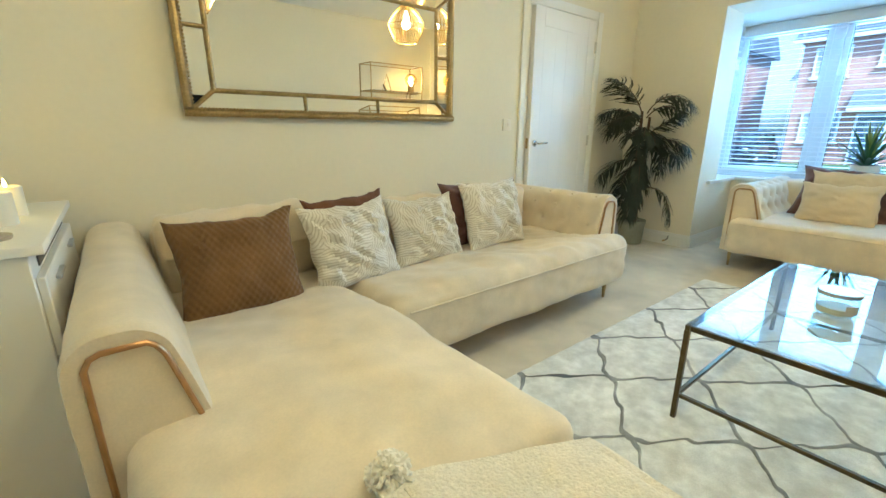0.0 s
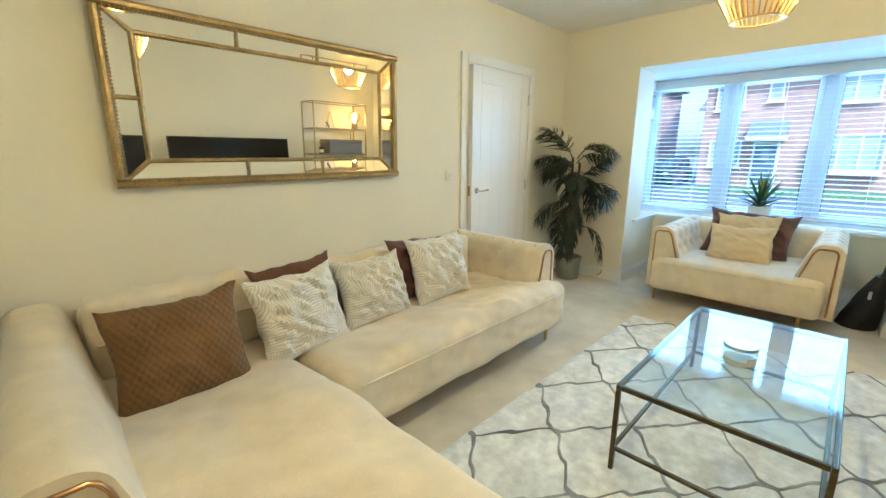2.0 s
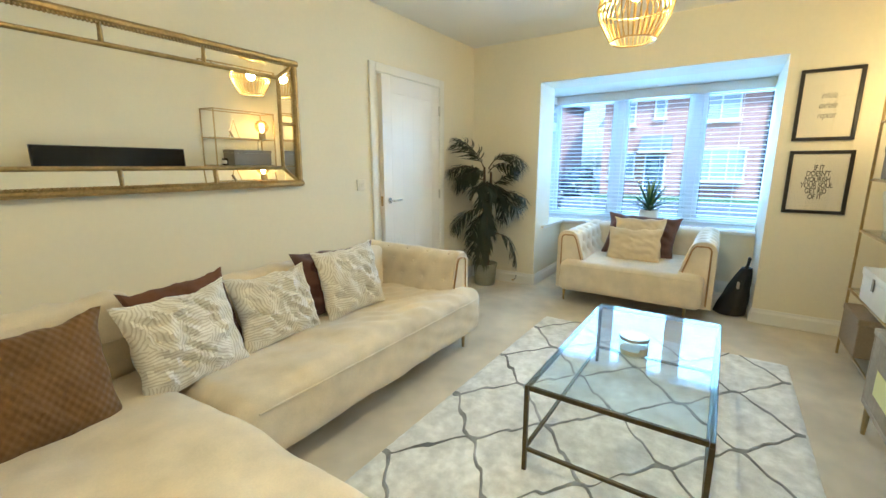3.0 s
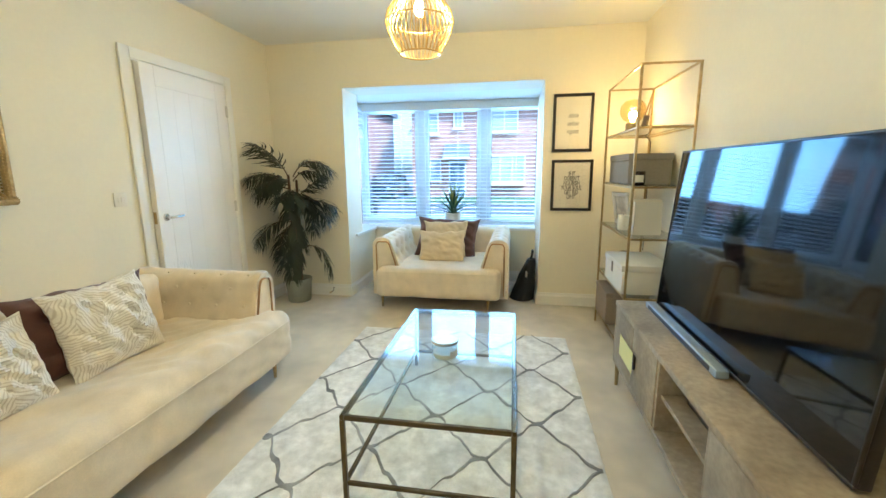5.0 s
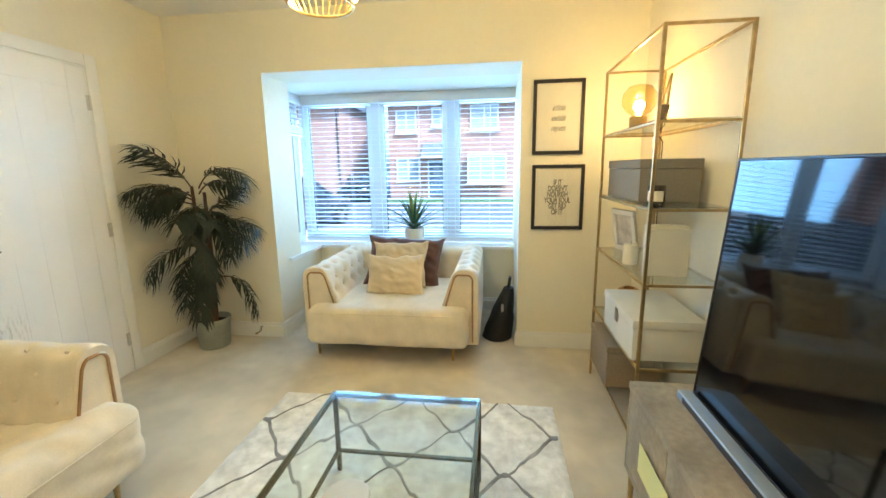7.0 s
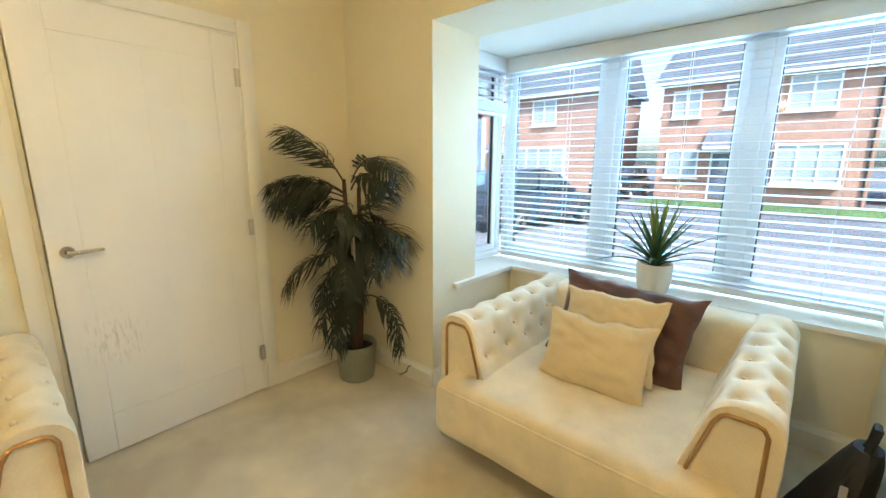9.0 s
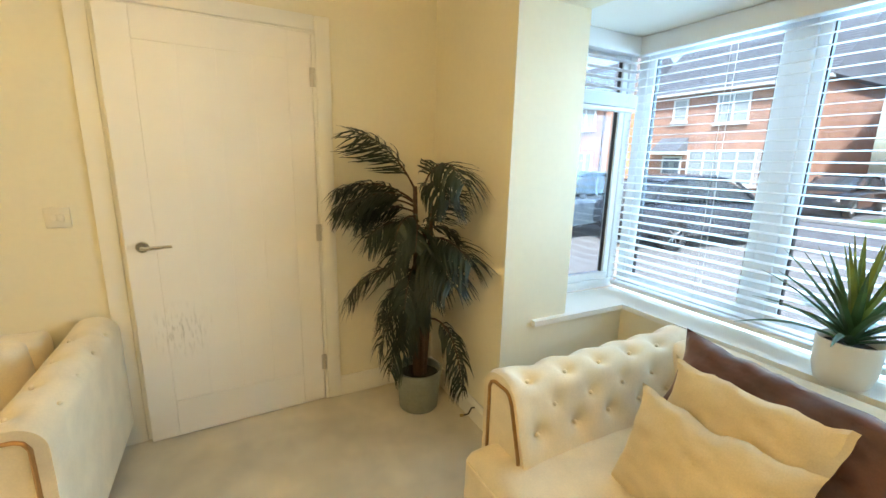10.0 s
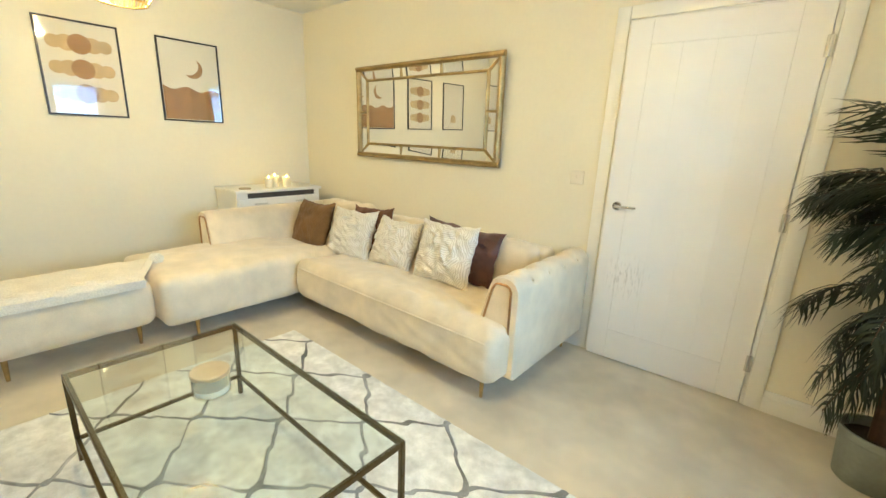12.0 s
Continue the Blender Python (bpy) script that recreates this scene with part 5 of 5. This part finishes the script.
# ---- plant on the sill ----
agave = thing("potted_agave", 7.19, 1.22, SILL, label="spiky artificial agave in a white pot on the sill", category="plant")
part("pot", lathe([(0, 0), (0.064, 0), (0.070, 0.006), (0.082, 0.05), (0.086, 0.145), (0.083, 0.149), (0.079, 0.14), (0.076, 0.12), (0, 0.12)], sides=36), CERAMIC, agave, "rounded white ceramic pot")
part("soil", lathe([(0.077, 0.122), (0, 0.128)], sides=20), SOIL, agave)
rng = random.Random(3)
for k in range(38):
    ring = k / 37
    a = k * 2.39996
    rise = radians(24 + 60 * ring)
    length = 0.35 - 0.05 * ring + rng.uniform(-0.05, 0.03)
    bm = bmesh.new()
    p, d = Vector((0, 0, 0.125 + 0.04 * ring)), Vector((math.cos(a) * math.cos(rise), math.sin(a) * math.cos(rise), math.sin(rise)))
    prev = None
    for j in range(9):
        f = j / 8
        s = d.cross(Vector((0, 0, 1))).normalized()
        up = s.cross(d)
        w = 0.015 * (0.8 + 0.5 * f - 1.25 * f * f) + 0.0004
        row = (bm.verts.new(p - s * w + up * w * 0.5), bm.verts.new(p), bm.verts.new(p + s * w + up * w * 0.5))
        if prev:
            bm.faces.new((prev[0], row[0], row[1], prev[1]))
            bm.faces.new((prev[1], row[1], row[2], prev[2]))
        prev = row
        p = p + d * length / 8
        d = (d + Vector((0, 0, -0.10 * (1 - ring)))).normalized()
    part("leaf", bm, AGAVET if ring > 0.72 else AGAVE, agave)

agave.scale = (1.12, 1.12, 1.15)

card = part("card", box(-0.03, 0.03, -0.02, 0.02, 0.0003, 0.0023, 0.0008, 1), BOXWHITE)
card.matrix_world = pose(6.765, 2.235, SILL, 0, 0, 14)
tagged(card, "small pale card lying on the window sill", "card")

# ---- bag by the bay ----
bag = thing("rucksack", 6.55, 0.42, 0, label="black cloth bag slumped against the bay wall", category="bag")
bm = bmesh.new()
n, m = 28, 20
rows_v = []
for j in range(m + 1):
    f = j / m
    z = 0.40 * f
    wx, wy = 0.15 * (1 - 0.72 * f ** 1.4) + 0.012, 0.11 * (1 - 0.75 * f ** 1.3) + 0.012
    cx, cy = 0.0 + 0.02 * f, -0.09 * f
    rows_v.append([bm.verts.new((cx + wx * math.cos(2 * math.pi * k / n) * (1 + 0.14 * noise.noise(Vector((k * 0.5, f * 4, 3)))), cy + wy * math.sin(2 * math.pi * k / n) * (1 + 0.14 * noise.noise(Vector((k * 0.4, f * 4, 9)))), z + 0.004)) for k in range(n)])
for j in range(m):
    for k in range(n):
        bm.faces.new((rows_v[j][k], rows_v[j][(k + 1) % n], rows_v[j + 1][(k + 1) % n], rows_v[j + 1][k]))
bm.faces.new(rows_v[0][::-1])
bm.faces.new(rows_v[-1])
part("body", bm, BAG, bag)
part("top_loop", tube([(0.0, -0.085, 0.385), (-0.02, -0.09, 0.43), (-0.015, -0.10, 0.49), (0.025, -0.10, 0.49), (0.03, -0.095, 0.43), (0.02, -0.08, 0.385)], 0.012, 8), BAG, bag, "black carrying loop")
part("strap", tube([(-0.045, -0.06, 0.33), (-0.10, -0.02, 0.24), (-0.11, -0.01, 0.14), (-0.07, -0.02, 0.06)], 0.010, 6), BAG, bag)
part("buckle", box(-0.112, -0.098, -0.05, -0.03, 0.24, 0.30, 0.003, 1), mat("pale_buckle", (0.45, 0.40, 0.38), 0.4), bag, "pale plastic buckle")

cable = thing("cable_stub", X1 - 0.002, 2.36, 0.0, label="short cable end poking out over the skirting", category="cable")
part("wire", tube([(0, 0, 0.085), (-0.03, 0.005, 0.09), (-0.06, -0.01, 0.07), (-0.075, 0.01, 0.055)], 0.004, 6), BLACK, cable)
part("plug", tube([(-0.075, 0.01, 0.055), (-0.09, 0.025, 0.048)], 0.008, 8), BRASS, cable)

# ---- outside ----
GZ = -0.30
BRICK = mat("red_brick", (0.42, 0.225, 0.155), 0.85, grain=((9, 0.14),), stains=((0.6, 0.12), (2.5, 0.10)), bump=((30, 0.3),))
SLATE = mat("grey_roof_tile", (0.14, 0.15, 0.17), 0.7, grain=((5, 0.2),), stains=((0.8, 0.15),))
TARMAC = mat("tarmac", (0.13, 0.13, 0.138), 0.9, grain=((30, 0.15),), stains=((0.5, 0.2),), bump=((60, 0.4),))
PAVING = mat("grey_block_paving", (0.21, 0.205, 0.20), 0.85, grain=((8, 0.15),), stains=((0.7, 0.12),), bump=((20, 0.3),))
GRASS = mat("grass", (0.075, 0.14, 0.035), 0.9, grain=((12, 0.3),), stains=((0.9, 0.2),), bump=((30, 0.8),))
FRAMEW = mat("white_frames", (0.75, 0.75, 0.74), 0.5)
DARKGLASS = mat("far_window_glass", (0.34, 0.37, 0.38), 0.06, coat=0.5)
CARGLASS = mat("car_glass", (0.05, 0.06, 0.07), 0.06, coat=0.5)
FRONTDOOR = mat("slate_blue_front_door", (0.13, 0.16, 0.20), 0.4)

ground = part("ground", box(WINX + 0.14, 260, -160, 200, GZ - 0.3, GZ), TARMAC, smooth=False)
tagged(ground, "grey tarmac street and forecourts", "street", kind="structure")
drive = tagged(part("pavement", box(7.7, 15.5, -25, 40, GZ, GZ + 0.012), PAVING, smooth=False), "grey paved drive in front of the window", "drive", kind="structure")
verge = tagged(part("grass_verge", box(21.8, 26.0, -20, 6.2, GZ, GZ + 0.08, 0.03, 2), GRASS), "mown front lawn across the street", "lawn", kind="structure")
verge2 = tagged(part("grass_verge", box(21.8, 26.0, 9.6, 30, GZ, GZ + 0.08, 0.03, 2), GRASS), "mown front lawn across the street", "lawn", kind="structure")
kerb = tagged(part("kerb", box(21.5, 21.78, -60, 80, GZ, GZ + 0.10, 0.02, 2), PAVING), "grey concrete kerb along the street", "kerb", kind="structure")


def far_window(house, x, y0, y1, z0, z1, lights, proud=0.04):
    w = part("window", box(x - proud, x + 0.02, y0, y1, z0, z1), DARKGLASS, house, smooth=False)
    f = 0.07
    bm = box(x - proud - 0.05, x - proud + 0.01, y0 - 0.02, y1 + 0.02, z0, z0 + f)
    box(x - proud - 0.05, x - proud + 0.01, y0 - 0.02, y1 + 0.02, z1 - f, z1, bm=bm)
    for k in range(lights + 1):
        yy = y0 + (y1 - y0 - f) * k / lights
        box(x - proud - 0.05, x - proud + 0.01, yy, yy + f, z0 + f, z1 - f, bm=bm)
    part("frame", bm, FRAMEW, w, smooth=False)
    if lights > 2:
        bm = box(x - proud - 0.02, x - proud - 0.002, y0 + f, y1 - f, z0 + (z1 - z0) * 0.66, z0 + (z1 - z0) * 0.66 + 0.03)
        part("glazing_bar", bm, FRAMEW, w, smooth=False)
    part("sill", box(x - proud - 0.10, x + 0.01, y0 - 0.06, y1 + 0.06, z0 - 0.08, z0 - 0.002), FRAMEW, w, smooth=False)


def gable_roof(x0, x1, y0, y1, z, rise, over=0.3, along="y"):
    """A pitched roof; the ridge runs along the named axis."""
    bm = bmesh.new()
    x0, x1, y0, y1 = x0 - over, x1 + over, y0 - over, y1 + over
    if along == "y":
        mx = (x0 + x1) / 2
        a = [(x0, y0, z), (mx, y0, z + rise), (x1, y0, z)]
        c = [(x0, y1, z), (mx, y1, z + rise), (x1, y1, z)]
    else:
        my = (y0 + y1) / 2
        a = [(x0, y0, z), (x0, my, z + rise), (x0, y1, z)]
        c = [(x1, y0, z), (x1, my, z + rise), (x1, y1, z)]
    a, c = [bm.verts.new(p) for p in a], [bm.verts.new(p) for p in c]
    bm.faces.new(a), bm.faces.new(c[::-1])
    for k in range(3):
        j = (k + 1) % 3
        bm.faces.new((a[k], a[j], c[j], c[k]))
    return bm


def house(y0, y1, x, depth, eave, rise, windows, doors=(), along="y", label=""):
    h = thing("house", label=label, category="house", group="houses across the street")
    part("wall", box(x, x + depth, y0, y1, GZ, eave), BRICK, h, smooth=False)
    roof = part("roof", gable_roof(x, x + depth, y0, y1, eave, rise, 0.35, along), SLATE, h, smooth=False)
    # courses of tiles stand proud as thin ribs
    if along == "y":
        run, half = math.hypot(rise, depth / 2 + 0.35), depth / 2 + 0.35
        bm = bmesh.new()
        for k in range(22):
            f = k / 22
            xx, zz = x - 0.35 + half * f, eave + rise * f
            box(xx, xx + 0.05, y0 - 0.35, y1 + 0.35, zz - 0.01, zz + 0.06, bm=bm)
        tagged(part("tile_course", bm, SLATE, roof, smooth=False), kind="stuff")
    part("gutter", box(x - 0.42, x - 0.3, y0 - 0.35, y1 + 0.35, eave - 0.12, eave - 0.01), FRAMEW, h, smooth=False)
    part("fascia", box(x - 0.30, x - 0.002, y0 - 0.3, y1 + 0.3, eave - 0.10, eave - 0.005), FRAMEW, h, smooth=False)
    part("downpipe", tube([(x - 0.06, y0 + 0.15, GZ), (x - 0.06, y0 + 0.15, eave - 0.1)], 0.04, 6), BLACK, h)
    for w in windows:
        far_window(h, x, *w)
    for a, c, z1 in doors:
        d = part("door", box(x - 0.05, x + 0.02, a, c, GZ + 0.1, z1), FRONTDOOR, h, "slate blue panelled front door", smooth=False)
        part("door_frame", box(x - 0.07, x + 0.01, a - 0.08, a, GZ, z1 + 0.08, bm=box(x - 0.07, x + 0.01, c, c + 0.08, GZ, z1 + 0.08, bm=box(x - 0.07, x + 0.01, a, c, z1, z1 + 0.08))), FRAMEW, d, smooth=False)
        lean = bmesh.new()
        ends = [[lean.verts.new((px, py, pz)) for px, pz in ((x - 0.9, z1 + 0.30), (x - 0.01, z1 + 1.05), (x - 0.01, z1 + 0.30))] for py in (a - 0.3, c + 0.3)]
        lean.faces.new(ends[0])
        lean.faces.new(ends[1][::-1])
        for k in range(3):
            j = (k + 1) % 3
            lean.faces.new((ends[0][k], ends[0][j], ends[1][j], ends[1][k]))
        part("canopy", lean, SLATE, h, "small tiled lean-to porch canopy", smooth=False)
        part("canopy_board", box(x - 0.92, x - 0.01, a - 0.3, c + 0.3, z1 + 0.17, z1 + 0.296), FRAMEW, h, smooth=False)
        part("door_light", box(x - 0.056, x - 0.052, (a + c) / 2 - 0.16, (a + c) / 2 + 0.16, z1 - 0.75, z1 - 0.2), DARKGLASS, d, smooth=False)
    return h


house(-0.9, 6.55, 27, 8, 4.95, 2.9, ((0.37, 1.92, 3.4, 4.74, 2), (-0.07, 2.04, 0.52, 2.1, 3, 0.4), (4.93, 6.09, 3.36, 4.56, 2), (4.80, 6.13, 0.67, 1.96, 2), (3.50, 4.05, 3.65, 4.66, 1)), ((3.40, 4.25, 1.75),), label="red brick detached house with white windows and slate roof")
house(9.4, 17.2, 27, 6, 5.05, 2.9, ((12.0, 13.5, 3.4, 4.78, 2), (14.98, 15.78, 3.6, 4.75, 1), (11.2, 14.4, 0.5, 2.15, 4, 0.4)), ((15.05, 16.0, 1.75),), label="red brick house with a porch and slate roof")
house(6.75, 9.2, 38, 8, 4.3, 2.2, ((7.3, 8.5, 2.9, 4.0, 2),), label="brick house set back between two others")
house(-9.5, -2.2, 28, 8, 5.0, 2.9, ((-4.3, -2.8, 3.4, 4.7, 2), (-8.6, -7.0, 3.4, 4.7, 2), (-4.5, -2.7, 0.5, 2.0, 3), (-8.6, -7.0, 0.5, 2.0, 2)), ((-6.3, -5.4, 1.75),), label="red brick house with white windows further along")
house(18.5, 27, 25, 8, 5.0, 2.9, ((19.3, 20.8, 3.3, 4.6, 2), (22.5, 24, 3.3, 4.6, 2), (19.3, 21.0, 0.5, 2.0, 3)), ((23, 23.9, 1.75),), label="red brick house beyond the parked cars")
wing = thing("neighbouring_house", label="brick side of the house next door with a black downpipe", category="house")
part("wall", box(6.6, 8.6, 4.3, 9.0, GZ, 5.2), BRICK, wing, smooth=False)
part("downpipe", tube([(8.25, 4.24, GZ), (8.25, 4.24, 5.1)], 0.034, 10), BLACK, wing, "black plastic downpipe")
part("roof", gable_roof(6.6, 8.6, 4.3, 9.0, 5.2, 1.6, 0.25, "y"), SLATE, wing, smooth=False)


def car(x, y, rz, paint, label):
    """A hatchback along its own x, front at +x; wheels on z = 0."""
    c = thing("car", x, y, GZ + 0.012, rz, label, "car", "parked cars")
    P = mat("car_paint", paint, 0.25, 0.3, coat=0.8)
    # stations along the length: x, half width, belt height
    def shell(stations, material, name):
        bm = bmesh.new()
        rings = []
        for sx, hw, zb, zt, r in stations:
            ring = []
            for q in range(16):
                a = 2 * math.pi * q / 16
                ca, sa = math.cos(a), math.sin(a)
                yy = hw * math.copysign(abs(ca) ** 0.45, ca)
                z = (zb + zt) / 2 + (zt - zb) / 2 * math.copysign(abs(sa) ** 0.5, sa)
                ring.append(bm.verts.new((sx, yy, z)))
            rings.append(ring)
        for a, b2 in zip(rings, rings[1:]):
            for q in range(16):
                j = (q + 1) % 16
                bm.faces.new((a[q], a[j], b2[j], b2[q]))
        bm.faces.new(rings[0])
        bm.faces.new(rings[-1][::-1])
        return part(name, bm, material, c)
    shell([(-2.05, 0.72, 0.35, 0.75, 0), (-2.0, 0.80, 0.28, 0.92, 0), (-1.5, 0.87, 0.22, 0.96, 0), (0, 0.89, 0.20, 0.95, 0), (0.9, 0.88, 0.20, 0.93, 0), (1.7, 0.84, 0.24, 0.84, 0), (2.0, 0.76, 0.30, 0.74, 0), (2.1, 0.62, 0.36, 0.62, 0)], P, "body")
    shell([(-1.95, 0.60, 0.90, 0.98, 0), (-1.55, 0.66, 0.90, 1.33, 0), (-0.9, 0.66, 0.90, 1.46, 0), (-0.1, 0.65, 0.90, 1.47, 0), (0.35, 0.64, 0.90, 1.38, 0), (1.05, 0.66, 0.88, 0.96, 0)], CARGLASS, "cabin_glass")
    shell([(-1.5, 0.60, 1.30, 1.37, 0), (-0.9, 0.62, 1.40, 1.49, 0), (-0.1, 0.61, 1.42, 1.50, 0), (0.25, 0.58, 1.38, 1.43, 0)], P, "roof_panel")
    for s in (-1, 1):
        for px0, px1 in ((-1.45, -1.7), (-0.35, -0.35), (0.32, 1.0)):
            part("pillar", tube([(px0, s * 0.645, 1.36), (px1, s * 0.69, 0.93)], 0.035, 6), P, c)
    for wx in (-1.3, 1.3):
        for s in (-1, 1):
            bm = lathe([(0.20, -0.10), (0.31, -0.10), (0.33, -0.06), (0.33, 0.06), (0.31, 0.10), (0.20, 0.10)], sides=24)
            bmesh.ops.transform(bm, verts=bm.verts[:], matrix=pose(wx, s * 0.80, 0.33, 90))
            w = part("wheel", bm, mat("tyre", (0.02, 0.02, 0.02), 0.8), c)
            bm = lathe([(0, -0.05), (0.04, -0.105), (0.06, -0.10), (0.06, -0.05)], sides=12)
            for q in range(10):
                a = 2 * math.pi * q / 10
                tube([(0.03 * math.cos(a), 0.03 * math.sin(a), -0.09), (0.2 * math.cos(a), 0.2 * math.sin(a), -0.085)], 0.013, 5, bm=bm)
            tube([(0.2 * math.cos(2 * math.pi * q / 24), 0.2 * math.sin(2 * math.pi * q / 24), -0.085) for q in range(24)], 0.014, 6, True, bm=bm)
            bmesh.ops.transform(bm, verts=bm.verts[:], matrix=pose(wx, s * 0.80, 0.33, 90 if s > 0 else -90))
            part("rim", bm, CHROME, w, "silver alloy rim")
    for s in (-1, 1):
        part("headlight", box(1.86, 2.02, s * 0.60 - 0.12, s * 0.60 + 0.12, 0.60, 0.72, 0.03, 2), CERAMIC, c, "clear headlight")
        part("door_mirror", box(0.55, 0.68, s * 0.95 - 0.06, s * 0.95 + 0.06, 0.92, 1.03, 0.03, 2), P, c)
    part("bumper", box(1.98, 2.13, -0.55, 0.55, 0.26, 0.40, 0.04, 2), BLACK, c)
    return c


car(12.4, 8.25, 192, (0.16, 0.23, 0.28), "blue grey parked hatchback on the drive")
car(14.4, 6.25, -12, (0.06, 0.07, 0.09), "dark grey parked hatchback by the street")
car(25.6, 7.7, 180, (0.015, 0.015, 0.018), "black parked car in front of a garage")
